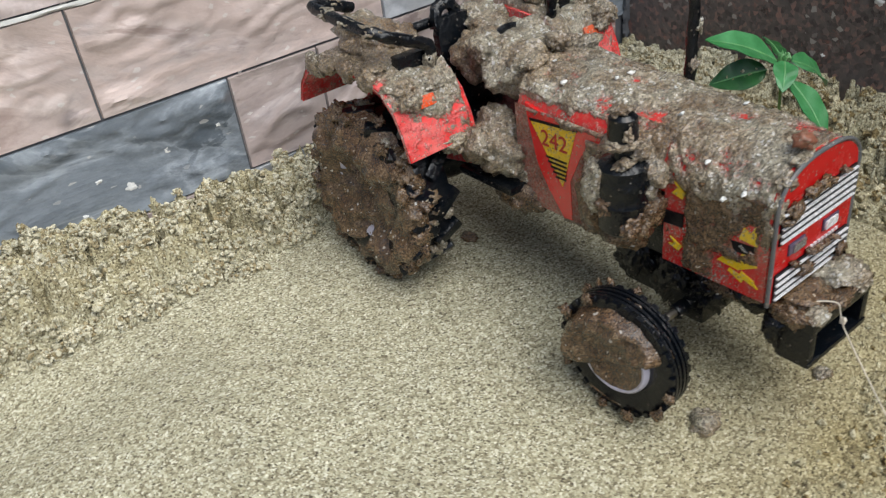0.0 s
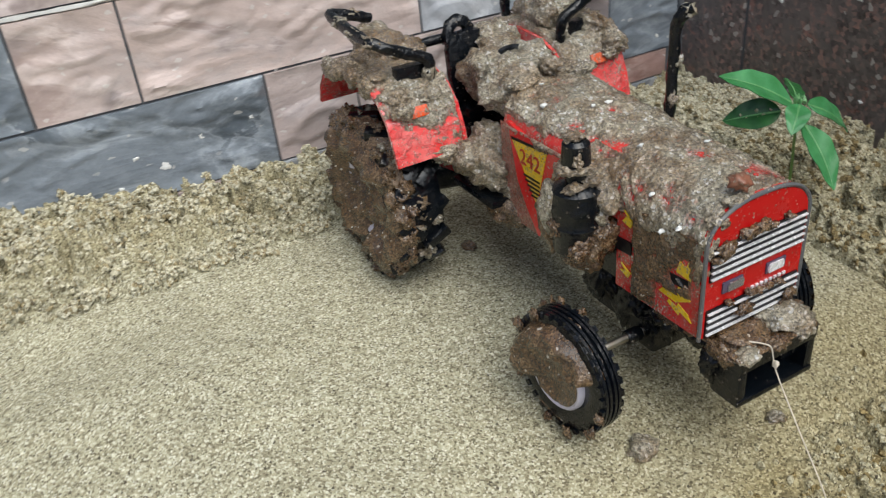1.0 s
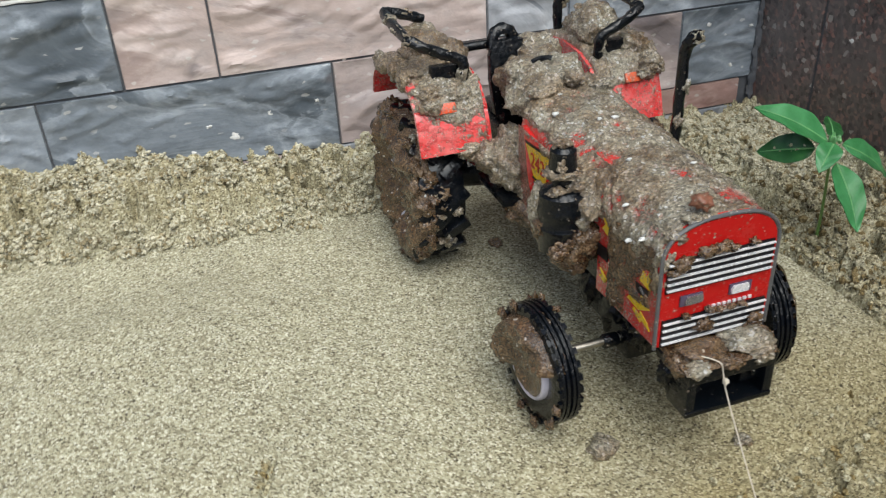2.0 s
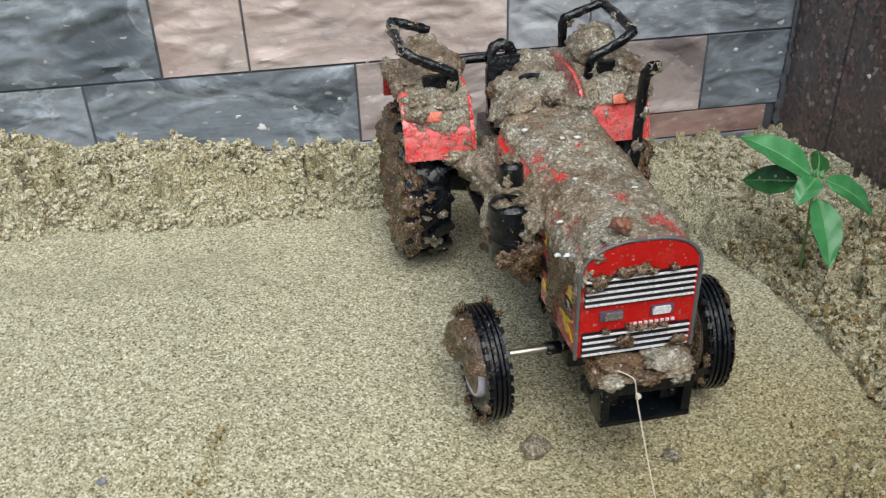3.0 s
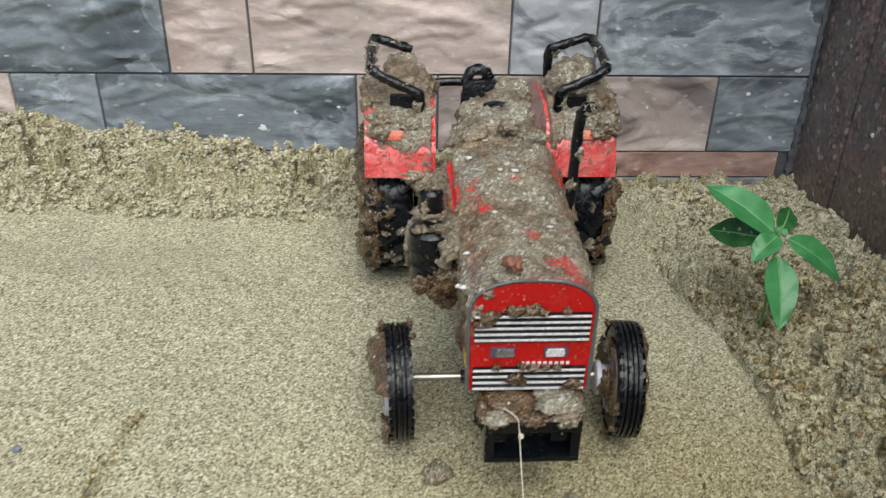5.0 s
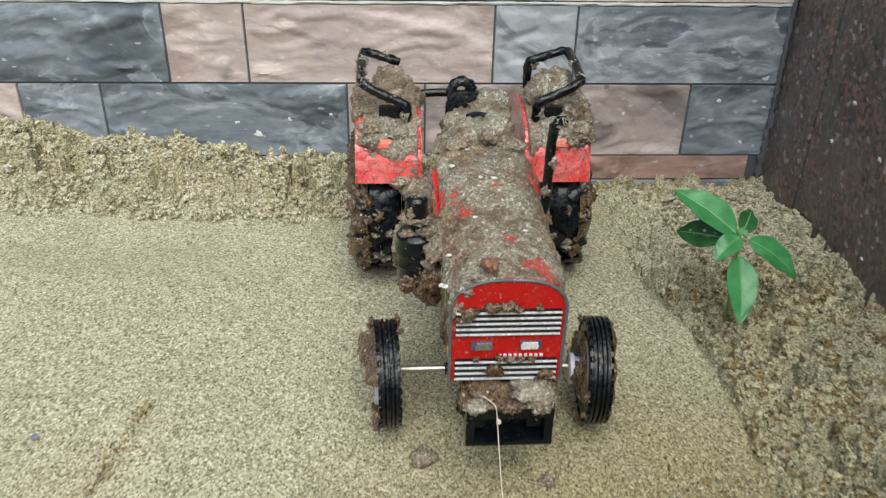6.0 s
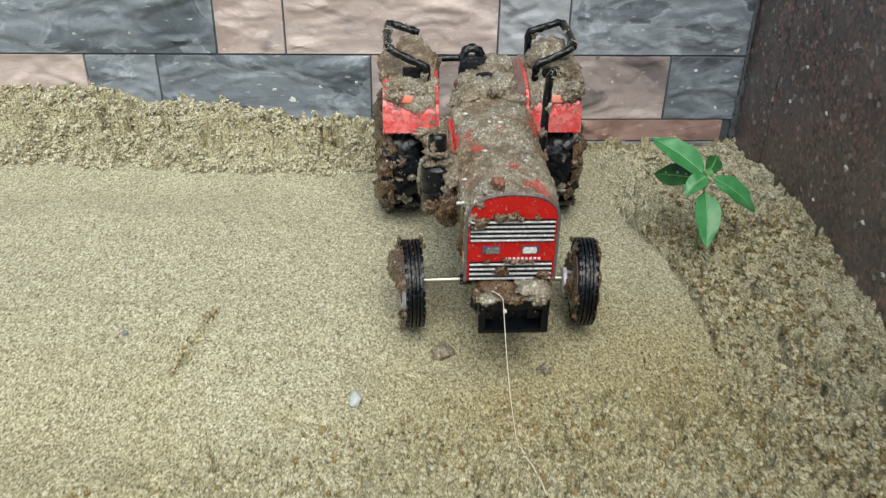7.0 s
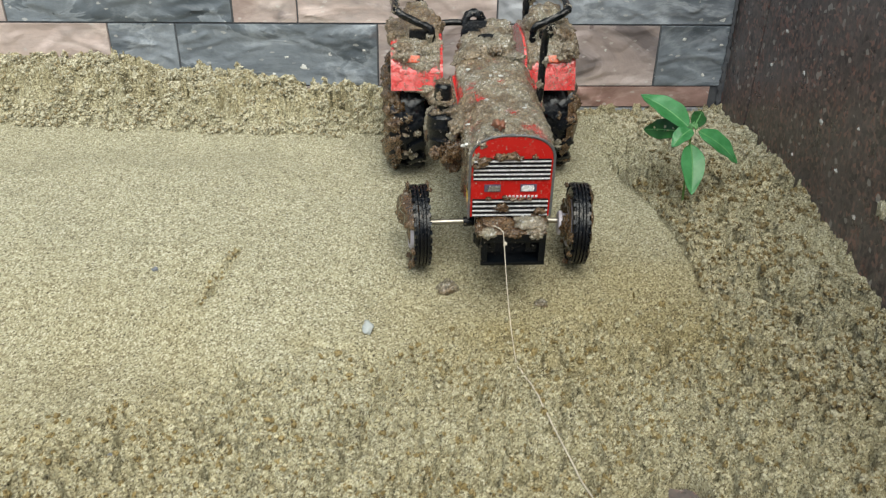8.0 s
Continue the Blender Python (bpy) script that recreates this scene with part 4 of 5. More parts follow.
def fender_point(v):
    """Along the fender's curve from front to rear: (y, z) and its outward normal."""
    t = v * (len(FENDER) - 1)
    i = min(int(t), len(FENDER) - 2)
    f = t - i
    a, b = FENDER[i], FENDER[i + 1]
    y, z = a[0] + (b[0] - a[0]) * f, a[1] + (b[1] - a[1]) * f
    d = Vector((0, b[0] - a[0], b[1] - a[1])).normalized()
    return y, z, Vector((0, -d.z, d.y))


for _s in (-1, 1):
    _sections = []
    for _x in (27.0, 34.5, 42.0, 49.5, 56.4):
        _outer = [(_s * _x - 1.8, *fender_point(k / 27)[:2]) for k in range(28)]
        _inner = [(_s * _x - 1.8, y - n.y * 1.7, z - n.z * 1.7) for k in range(27, -1, -1) for y, z, n in [fender_point(k / 27)]]
        _sections.append(_outer + _inner)
    bm = bmesh.new()
    loft(bm, _sections)
    slab(bm, FENDER + [(188, 58), (150, 50), (122, 56)], 1.6, lambda u, v, w: (_s * (26.6 - w) - 1.8, u, v))
    fender = part("fender", bm, RED, tractor, "red rear mudguard", 30)
    bm = bmesh.new()
    box(bm, _s * 43.2 - 6.0, _s * 43.2 + 2.4, -1.3, 1.1, -2.2, 2.2, 0.9)
    indicator = part("lamp", bm, ORANGE, fender, "small orange lamp")
    indicator.matrix_local = pose(0, 0.1253, 0.0868, -30)
    bm = bmesh.new()
    _o = -1.2 if _s < 0 else -3.6
    tube(bm, [(x + _o, y, z + (0.8 if _s > 0 else 0.0)) for x, y, z in ((_s * 32.5, 135.5, 90), (_s * 32.3, 134.2, 99), (_s * 33.4, 134.0, 103.4), (_s * 43, 135.0, 107.5), (_s * 52.0, 137.2, 111.8), (_s * 54.2, 143.0, 112.8), (_s * 54.0, 172.0, 114.8), (_s * 52.4, 177.4, 115.2), (_s * 44.0, 178.4, 112.6), (_s * 35.5, 179.0, 109.4)) + (((_s * 34.0, 179.2, 106.0), (_s * 34.0, 178.6, 94.0)) if _s > 0 else ())], 2.25, 10, 6, 0.3, _s)
    part("grab_rail", bm, BLACK, tractor, "bent black grab rail")
    bm = bmesh.new()
    box(bm, _s * 39 - 8, _s * 39 + 8, 136, 141, 92, 101, 1.2)
    part("rail_bracket", bm, BLACK, tractor)

# seat, steering and cross bar
bm = bmesh.new()
_arch = [(-10.5, 68), (-11.4, 84), (-11.2, 94), (-9.6, 98.6), (-6.0, 100.6), (0, 101), (6, 100.2), (9.0, 97.6), (10.2, 92), (9.8, 68)]
slab(bm, _arch, 4.2, lambda u, v, w: (u - 2.6, 151 + w + (v - 68) * 0.14, v + 1.0))
bmesh.ops.bevel(bm, geom=list(bm.edges), offset=1.1 * MM, segments=2, profile=0.7, affect="EDGES")
seat = part("seat", bm, BLACK, tractor, "black seat with a rounded back", 30)
bm = bmesh.new()
box(bm, -11, 12, 146, 171, 66, 72, 2.5)
part("cushion", bm, BLACK, seat)
bm = bmesh.new()
tube(bm, [(-10.8, 159, 97), (-10.4, 160, 101.5), (-8.6, 160.8, 104.4), (-5.2, 161.0, 105.2), (-2.0, 160.8, 104.4), (0.0, 160.2, 101)], 2.7, 8, 5, 0.3, 6)
part("head_rail", bm, BLACK, seat, "bent black rail on the seat back")
bm = bmesh.new()
tube(bm, [(-29, 162, 98.2), (-20, 163, 98.8), (-10, 163, 98.8)], 2.1, 10)
part("cross_bar", bm, BLACK, tractor, "thin black bar between the mudguards")
bm = bmesh.new()
tube(bm, [(0, 100, 80), (0, 112, 88), (0, 120, 93)], 2.2, 10)
_ring = [(11.5 * math.cos(a), 121 + 8.5 * math.sin(a), 93 + 7 * math.sin(a)) for a in (2 * math.pi * k / 20 for k in range(21))]
tube(bm, _ring, 1.5, 8, 3)
part("steering_wheel", bm, BLACK, tractor, "black steering wheel sunk in mud")

# mud on the tractor
def hood_place(u, v):
    y = 0.6 + u * 101.0
    sec = [Vector(p) for p in hood_section(y, 48.0 if y < 36.5 else 73.0)]
    legs = [(b - a).length for a, b in zip(sec, sec[1:])]
    t = v * sum(legs)
    for a, b, leg in zip(sec, sec[1:], legs):
        if t <= leg or b is sec[-1]:
            break
        t -= leg
    d = (b - a).normalized()
    return a + d * min(t, leg), Vector((-d.z, 0, d.x))


def hood_crust(u, v):
    y = u * 101
    side = abs(v - 0.5) * 2
    h = 1.4 - 0.7 * smooth(side, 0.5, 0.8)
    if v < 0.25 and y < 37:
        h = -3.0 + 4.2 * smooth(v, 0.19, 0.25)
    h -= 1.6 * (1 - smooth(y, 0.5, 7)) * smooth(v, 0.55, 0.75)
    if v > 0.86:
        h -= 0.6
    for cy, cv, ry, rv, a in ((66, 0.24, 13, 0.08, 1.1), (80, 0.36, 9, 0.06, 0.8), (44, 0.34, 10, 0.05, 0.7), (8, 0.58, 6, 0.08, 0.8), (84, 0.79, 18, 0.06, 1.7), (3, 0.74, 7, 0.12, 1.5), (17, 0.35, 2.4, 0.025, 0.8), (30, 0.33, 6, 0.03, 1.1), (12, 0.46, 2.5, 0.03, 0.9), (52, 0.44, 4, 0.03, 0.8), (46, 0.27, 9, 0.05, 1.4), (24, 0.62, 5, 0.04, 0.5)):
        h -= a * math.exp(-((y - cy) / ry) ** 2 - ((v - cv) / rv) ** 2)
    if 37 < y < 56 and v < 0.3:
        h += 0.9
    if y > 58 and v < 0.22:
        h -= 2.2 * float(smooth(0.24 - v, 0.0, 0.08))
    return float(h)


bm = bmesh.new()
skin(bm, hood_place, hood_crust, 190, 200, 1)
part("bonnet_mud", bm, MUD, tractor, "thick crust of wet gritty mud", 180)


bm = bmesh.new()
skin(bm, lambda u, v: ((-20.1 - 1.2 * u, 0.5 + u * 35.5, 48 + v * 33), (-1, 0, 0)),
     lambda u, v: 1.35 - 2.8 * float(smooth(u, 0.74, 0.84)) * (1 - 0.5 * float(smooth(v, 0.45, 0.3))) - 2.3 * float(smooth(0.36 - v, 0.0, 0.14)) * (1 - float(smooth(u, 0.40, 0.55))) - 2.0 * (1 - float(smooth(u, 0.02, 0.12))) * (1 - 0.6 * float(smooth(v, 0.5, 0.8)))
     - 2.2 * math.exp(-((u - 0.17) / 0.07) ** 2 - ((v - 0.60) / 0.12) ** 2) - 1.6 * math.exp(-((u - 0.24) / 0.08) ** 2 - ((v - 0.46) / 0.08) ** 2), 60, 56, 2, 0.9)
part("side_mud", bm, DARKMUD, tractor, "thin dark wet mud on the bonnet side", 180)


def panel_place(side):
    return lambda u, v: ((side * 23.2, 58 + u * 44, 46 + v * 39), (side, 0, 0))


for _s in (-1, 1):
    bm = bmesh.new()
    skin(bm, panel_place(_s), lambda u, v: -2.0 + 2.4 * float(smooth(v, 0.84, 1.0)) - (1.6 if v < 0.5 else 0.0) + (4.6 - 1.6 * (v >= 0.5)) * float(smooth(0.40 - u - 0.12 * v, 0.0, 0.12)) * (v < 0.9), 60, 60, 4 + _s)
    part("panel_mud", bm, MUD, tractor, "", 180)


def fender_place(side):
    def place(u, v):
        y, z, n = fender_point(v)
        return (side * (26.6 + u * 30.2) - 1.8, y, z), n
    return place


def fender_crust(side):
    def crust(u, v):
        h = 1.2 + 1.5 * float(smooth(v, 0.18, 0.34)) - 3.6 * float(smooth(v, 0.74, 0.8)) * (1.0 if u > 0.86 else 0.2)
        h -= 1.9 * (1 - float(smooth(v, 0.08, 0.22)))
        h -= (2.6 if side < 0 else 0.9) * float(smooth(u, 0.74, 0.92)) * (1 - float(smooth(v, 0.36, 0.5)))
        if side > 0:
            h -= 0.5 * (1 - float(smooth(v, 0.3, 0.4)))
        return h
    return crust


for _s in (-1, 1):
    bm = bmesh.new()
    skin(bm, fender_place(_s), fender_crust(_s), 70, 110, 8 + _s, 1.15)
    part("mudguard_mud", bm, MUD, tractor, "crust of wet gritty mud", 180)
    lump("mud_lump", tractor, (_s * 41, 163, 101.5), (11, 15, 9), 3 + _s, 0.35)
    lump("mud_lump", tractor, (_s * 33, 155, 98), (8, 10, 8), 13 + _s)
    lump("mud_lump", tractor, (_s * 47, 148, 97), (9, 10, 5), 33 + _s)
MUDGUARD_LUMPS = (
    ((32, 149, 103), (6.0, 8, 9), 18), ((50, 128, 92), (4.4, 6, 4.6), 19), ((47, 140, 97), (7, 8, 5), 20), ((-44, 127.5, 68.5), (11, 3.5, 2.8), 41), ((-31, 124, 66.5), (9, 6, 4.4), 42),
    ((-50, 133, 92), (7, 6, 4), 43), ((-38, 130, 91), (6, 5, 3.4), 44), ((-35, 121.4, 69.4), (8, 3.2, 3.2), 67),
)
SEAT_LUMPS = (
    ((-4, 117, 90), (15, 16, 10.5), 51), ((6, 128, 94), (11, 12, 7), 52), ((-9, 109, 90), (9, 9, 7.5), 53), ((8, 158, 97), (10, 7, 5), 57), ((14, 152, 96), (4.5, 6, 5), 58),
    ((5, 143, 95), (9, 9, 6), 54), ((-7, 142, 88), (8.5, 9, 9.5), 158), ((12, 110, 92), (7, 8, 5), 55), ((13, 100, 96.5), (6, 4, 2.2), 154), ((-11, 102, 96.5), (7, 3.4, 2.4), 155),
    ((3, 106, 99), (4, 5, 3), 156), ((-8, 128, 95), (9, 10, 6), 56),
)
FLANK_LUMPS = (
    ((-24, 110, 63), (8, 12, 9), 61), ((-28, 116, 66), (8, 8, 7), 66), ((-25, 62, 62), (3.5, 7, 10), 68), ((-20, 116, 70), (7, 9, 8), 62), ((-17, 104, 54), (7, 10, 7), 63),
    ((-16, 82, 46), (4.5, 12, 5), 64), ((24, 106, 61), (8, 15, 8), 65),
)
FILTER_LUMPS = (
    ((-24, 46, 80), (7, 11, 6.5), 71), ((-30, 54, 70), (8, 7, 13), 72), ((-25, 39, 66), (6.5, 4.5, 6.5), 73), ((-31.5, 44.5, 91.0), (6.2, 6.2, 2.0), 75), ((-31.5, 45.5, 100.6), (3.4, 3.4, 1.4), 76),
    ((-24, 50, 58), (8, 10, 9), 77), ((-24, 52, 76), (6, 8, 8), 78), ((-37, 50, 76), (4, 5, 9), 79),
)
FILTER_CLOTS = (
    ((-27, 38, 75), (3.2, 2.2, 4.0), 181), ((-35.5, 38.0, 64), (3.4, 2.4, 3.0), 182), ((-28, 40.5, 86.4), (3.6, 2.4, 1.6), 183), ((-35, 41, 85.6), (3.0, 2.4, 1.5), 184), ((-29.5, 37.2, 70), (2.0, 1.2, 2.6), 185),
    ((-33.5, 40.5, 94.6), (1.8, 1.4, 2.0), 186), ((-38.5, 46, 71), (2.2, 3.4, 3.6), 187),
)
for _c, _r, _k in MUDGUARD_LUMPS + SEAT_LUMPS + FLANK_LUMPS + FILTER_LUMPS + FILTER_CLOTS:
    lump("mud_lump", tractor, _c, _r, _k, material=DARKMUD if _c[0] < -22 and _c[1] < 60 and _c[2] < 74 else MUD)
for _k, (_c, _r) in enumerate((((-9, 20, 38), (4, 8, 4)), ((13, 30, 34), (5, 14, 10)), ((-13, 72, 46), (6, 13, 6)), ((-20, 104, 47), (8, 13, 8)), ((-11, 8, 42), (4, 5, 4)), ((14, 6, 44), (6, 6, 5)), ((-29, 40, 63), (5.5, 4.2, 5.5)), ((-33, 38.5, 67), (3.2, 2.4, 3.4)), ((36, 26, 25), (3.2, 5, 6)))):
    lump("mud_lump", tractor, _c, _r, 80 + _k, 0.35, DARKMUD)
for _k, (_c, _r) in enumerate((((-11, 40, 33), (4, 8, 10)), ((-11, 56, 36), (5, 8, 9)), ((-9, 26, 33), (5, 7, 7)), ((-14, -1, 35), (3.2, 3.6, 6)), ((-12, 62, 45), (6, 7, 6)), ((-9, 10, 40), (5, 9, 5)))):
    lump("black_lump", tractor, _c, _r, 300 + _k, 0.4, BLACK, 2.0, 4, "uneven black lump under the engine")
for _k, (_c, _r) in enumerate((((-18.6, 0.2, 79), (2.4, 2.4, 5.0)), ((-15.2, 0.2, 86), (4.0, 2.3, 2.6)), ((-8, 0.4, 90.2), (4.8, 2.2, 1.8)), ((-19.8, 0.6, 71), (1.8, 2.2, 4.5)))):
    lump("mud_lump", tractor, _c, _r, 400 + _k, 0.4)
_rng = random.Random(31)
for _s in (-1, 1):
    for _v in ((0.46, 0.54, 0.62, 0.70) if _s < 0 else (0.30, 0.38, 0.46, 0.54, 0.62, 0.70)):
        _y, _z, _q = fender_point(_v)
        lump("mud_lump", tractor, (_s * 56.0 - 1.8, _y + _rng.uniform(-2, 2), _z - 0.5), (_rng.uniform(2.6, 4.0), _rng.uniform(4.0, 6.5), _rng.uniform(3.0, 4.8)), 200 + _v * 30 + _s)
    lump("mud_lump", tractor, (_s * 49.5 - 1.8, 124.6, 88.6), (4.6, 2.4, 3.0), 230 + _s, 0.4)
bm = bmesh.new()
skin(bm, lambda u, v: ((-16.4 + u * 34, -14.2 + v * 16, 44.0), (0, 0, 1)), lambda u, v: 1.1 - 0.5 * (v < 0.1), 60, 40, 6, 1.0, False)
part("carrier_mud", bm, DARKMUD, tractor, "wet mud on the weight carrier", 180)
for _c, _r, _k in (((-6, -5, 45.0), (9, 7, 2.6), 91), ((10, -6, 45.4), (8, 8, 3.2), 92), ((16.5, -2, 43.5), (3, 6, 4), 93), ((-11, -12.6, 43.4), (4.5, 2.6, 2.6), 94), ((1, -13.0, 43.8), (5, 2.2, 2.2), 95), ((12, -12.4, 43.0), (4.6, 2.8, 3.2), 96), ((-15.4, -6, 42.5), (2.2, 5.5, 3.0), 97)):
    lump("mud_lump", tractor, _c, _r, _k, 0.35, DARKMUD if _k % 2 else MUD)
for _k, (_x, _z, _r) in enumerate(((-14.5, 77.6, 2.8), (-6.0, 79.8, 2.4), (-1.0, 80.4, 2.6), (3, 79.6, 1.5), (-4.4, 52.6, 2.7), (1.0, 57.6, 1.2), (-2.6, 58.2, 1.3), (5.4, 57.4, 1.0), (9.4, 57.6, 0.9), (15.2, 50.6, 2.2), (-11, 58, 1.0), (10.6, 80.0, 1.0), (12.8, 47.5, 2.0), (-17.4, 75.0, 1.3))):
    lump("mud_drop", grille, (_x, -3.0, _z), (_r * 1.25, 1.5, _r * 0.8), 100 + _k, 0.45, DARKMUD, 1.8, 3)
bm = bmesh.new()
blob(bm, (-7.2, 1.5, 95.2), (3.0, 3.0, 2.2), 120, 0.35, 1.6, 3)
part("clod", bm, paint("reddish_mud", (0.22, 0.085, 0.05), 0.35, 0.5, grit=0.2), tractor, "reddish clod on the bonnet", 180)
bm = bmesh.new()
_rng = random.Random(4)
for _x, _y, _r in ((-14.4, 14.0, 1.5), (-12.8, 8.0, 1.2), (-10.5, 22.0, 0.9), (1.2, 69, 1.8), (-3.5, 70.5, 1.2), (-8, 40, 1.3), (3, 52, 1.0), (-12, 84, 1.2), (8, 88, 1.1), (12, 60, 0.9), (-6, 96, 1.0), (5, 30, 1.0)):
    _p, _q = hood_place(min(0.99, max(0.0, _y / 101)), 0.5 + 0.36 * _x / 22)
    _p = _p + _q * 2.0
    blob(bm, tuple(_p), (_r * 0.75, _r * 0.5, _r * 0.4), _rng.random() * 50, 0.4, 1.8, 2)
tagged(part("shell_grit", bm, FLECK, tractor, "white shell chips in the mud", 180), kind="stuff")

_rng = random.Random(91)
PIPE_FLECKS = (((21.6, 60.4, 69), (2.9, 3.0, 4.0)), ((22.6, 60.0, 81), (2.4, 2.0, 3.4)), ((21.6, 59.9, 94), (1.6, 1.6, 2.6)), ((23.4, 59.8, 107), (1.5, 1.5, 2.8)), ((24.9, 58.6, 124.6), (2.6, 2.2, 2.0)))
RAIL_FLECKS = (((-54.6, 140, 112.4), (2.6, 4.0, 2.4)), ((-55.4, 152, 113.4), (2.5, 5.0, 2.2)), ((-55.2, 166, 114.2), (2.6, 4.0, 2.4)), ((-40, 135, 106.4), (3.4, 1.8, 1.8)), ((-34, 134.4, 97), (2.6, 2.2, 4.0)), ((-30, 136, 92), (4.0, 3.4, 4.0)),
               ((50.6, 142, 113.4), (2.2, 3.6, 2.2)), ((50.4, 160, 114.6), (2.4, 4.0, 2.2)), ((40, 136, 107.0), (3.0, 1.8, 1.8)), ((30.0, 135, 98), (2.6, 2.4, 4.2)), ((33, 179, 109), (3.0, 2.0, 2.4)), ((-46, 178.6, 113), (4.0, 2.0, 1.8)))
for _c, _r in PIPE_FLECKS + RAIL_FLECKS:
    lump("mud_fleck", tractor, _c, _r, _rng.random() * 60, 0.5, None, 2.0, 3)

# mud on the wheels


def disc_mud(wheel, radius, thick, seed, side, bulge, lumps_by=1.0):
    """Mud on a wheel's face; thick(y, z) in the wheel's own millimetres."""
    bm = bmesh.new()
    rings, segs = 26, 72
    off = Vector((seed * 3.3, seed * 1.7, seed * 6.1))
    grid = []
    for i in range(rings + 1):
        r = radius * i / rings
        row = []
        for k in range(segs):
            a = 2 * math.pi * k / segs
            y, z = r * math.cos(a), r * math.sin(a)
            p = Vector((0, y, z))
            h = thick(y, z) + (lumps_by(y, z) if callable(lumps_by) else lumps_by) * (1.6 * noise.fractal(p * 0.09 + off, 0.8, 2.0, 3) + 0.6 * noise.noise(p * 0.4 + off) + 0.35 * noise.noise(p * 0.95 + off))
            x = bulge(r)
            if i == rings:
                h = min(h, -0.6)
            row.append(bm.verts.new((side * (x + h) * MM, y * MM, z * MM)))
        grid.append(row)
    for a, b in zip(grid, grid[1:]):
        for k in range(segs):
            bm.faces.new((a[k], a[(k + 1) % segs], b[(k + 1) % segs], b[k]))
    bmesh.ops.remove_doubles(bm, verts=bm.verts, dist=1e-6)
    return part("mud", bm, DARKMUD, wheel, "dark wet mud caked on the wheel", 180)




def left_face(y, z):
    """Thick mud over the upper part; the rim's lip and the sidewall show below it."""
    r, s = math.hypot(y, z), z + 0.45 * y + 2
    low = 1.1 - 3.2 * float(smooth(r, 11.5, 12.0)) + 2.4 * float(smooth(-z, 15, 19)) * float(smooth(y + 10, 0, 8))
    return low + (4.6 - low) * float(smooth(s, -1, 3)) * (1 - float(smooth(r, 17.0, 20.5)))


disc_mud(fw_left, 22.4, left_face, 3, -1, lambda r: float(np.interp(r, [0, 9, 12.2, 15, 20, 22.4], [3.4, 3.8, 5.4, 4.6, 4.4, 3.2])), lambda y, z: 0.5 + 1.4 * float(smooth(z + 0.45 * y + 2, 0, 5)))
disc_mud(fw_right, 22.5, lambda y, z: -0.6 + 0.6 * float(smooth(z, -6, 6)), 7, 1, lambda r: float(np.interp(r, [0, 9, 12.2, 16, 20, 23.4], [4.0, 4.0, 5.2, 6.1, 6.0, 5.0])))
disc_mud(fw_right, 16.0, lambda y, z: 0.8 - 2.5 * float(smooth(-z, 5, 9)), 17, -1, lambda r: float(np.interp(r, [0, 9, 12.2, 16, 20, 23.4], [3.6, 4.0, 5.6, 5.6, 5.4, 4.4])))
disc_mud(rw_left, 37.0, lambda y, z: 2.4 - 1.6 * float(smooth(math.hypot(y, z), 28, 36)) - 6.0 * float(smooth(4.2 - math.hypot(y + 2, z - 13), 0, 2)) - 5.0 * float(smooth(3.6 - math.hypot(y - 9, z - 9), 0, 2)), 11, -1, lambda r: float(np.interp(r, [0, 10, 14, 20, 24, 30, 34.5, 37], [6.0, 6.0, 7.4, 10.0, 11.4, 11.2, 9.4, 5.5])), 3.0)
disc_mud(rw_right, 36.5, lambda y, z: 1.2, 13, 1, lambda r: float(np.interp(r, [0, 14, 20, 24, 30, 34.5, 36.5], [6.0, 8.6, 10.5, 11.6, 11.4, 9.6, 6.5])), 1.4)
for _wheel, _s in ((rw_left, 1), (rw_right, 2)):
    bm = bmesh.new()
    _rng = random.Random(60 + _s)
    for _k in range(44):
        _a, _x = _rng.uniform(0, 6.28), _rng.uniform(-9, 10)
        blob(bm, (_x, 35.0 * math.cos(_a), 35.0 * math.sin(_a)), (_rng.uniform(1.2, 3.2), _rng.uniform(1.2, 3.0), _rng.uniform(1.2, 2.6)), _k + 7 * _s, 0.45, 2.0, 3)
    tagged(part("tread_mud", bm, MUD, _wheel, "gritty mud packed between the lugs", 180), kind="stuff")
    bm = bmesh.new()
    _out = -1 if _s == 1 else 1
    for _k in range(56):
        _a, _x = _rng.uniform(0, 6.28), _out * _rng.uniform(5.0, 11.6)
        _h = 35.6 - 0.35 * max(0.0, abs(_x) - 7)
        blob(bm, (_x, _h * math.cos(_a), _h * math.sin(_a)), (_rng.uniform(2.0, 3.8), _rng.uniform(1.8, 4.2), _rng.uniform(1.8, 4.2)), _k + 70 * _s, 0.45, 2.0, 3)
    tagged(part("shoulder_mud", bm, DARKMUD, _wheel, "dark mud over the tyre's shoulder", 180), kind="stuff")
bm = bmesh.new()
_rng = random.Random(77)
for _k in range(16):
    _a = _rng.uniform(0, 6.28)
    blob(bm, (_rng.choice((-5.6, 5.4)), 22 * math.cos(_a), 22 * math.sin(_a)), (1.2, _rng.uniform(1, 2.6), _rng.uniform(1, 2.4)), _k + 3, 0.4, 1.8, 3)
tagged(part("tread_mud", bm, DARKMUD, fw_left, "", 180), kind="stuff")
bm = bmesh.new()
for _k in range(14):
    _a = _rng.uniform(0, 6.28)
    blob(bm, (_rng.choice((-5.8, -5.2, 5.4)), 21.4 * math.cos(_a), 21.4 * math.sin(_a)), (1.1, _rng.uniform(0.8, 2.2), _rng.uniform(0.8, 2.0)), _k + 23, 0.4, 1.8, 3)
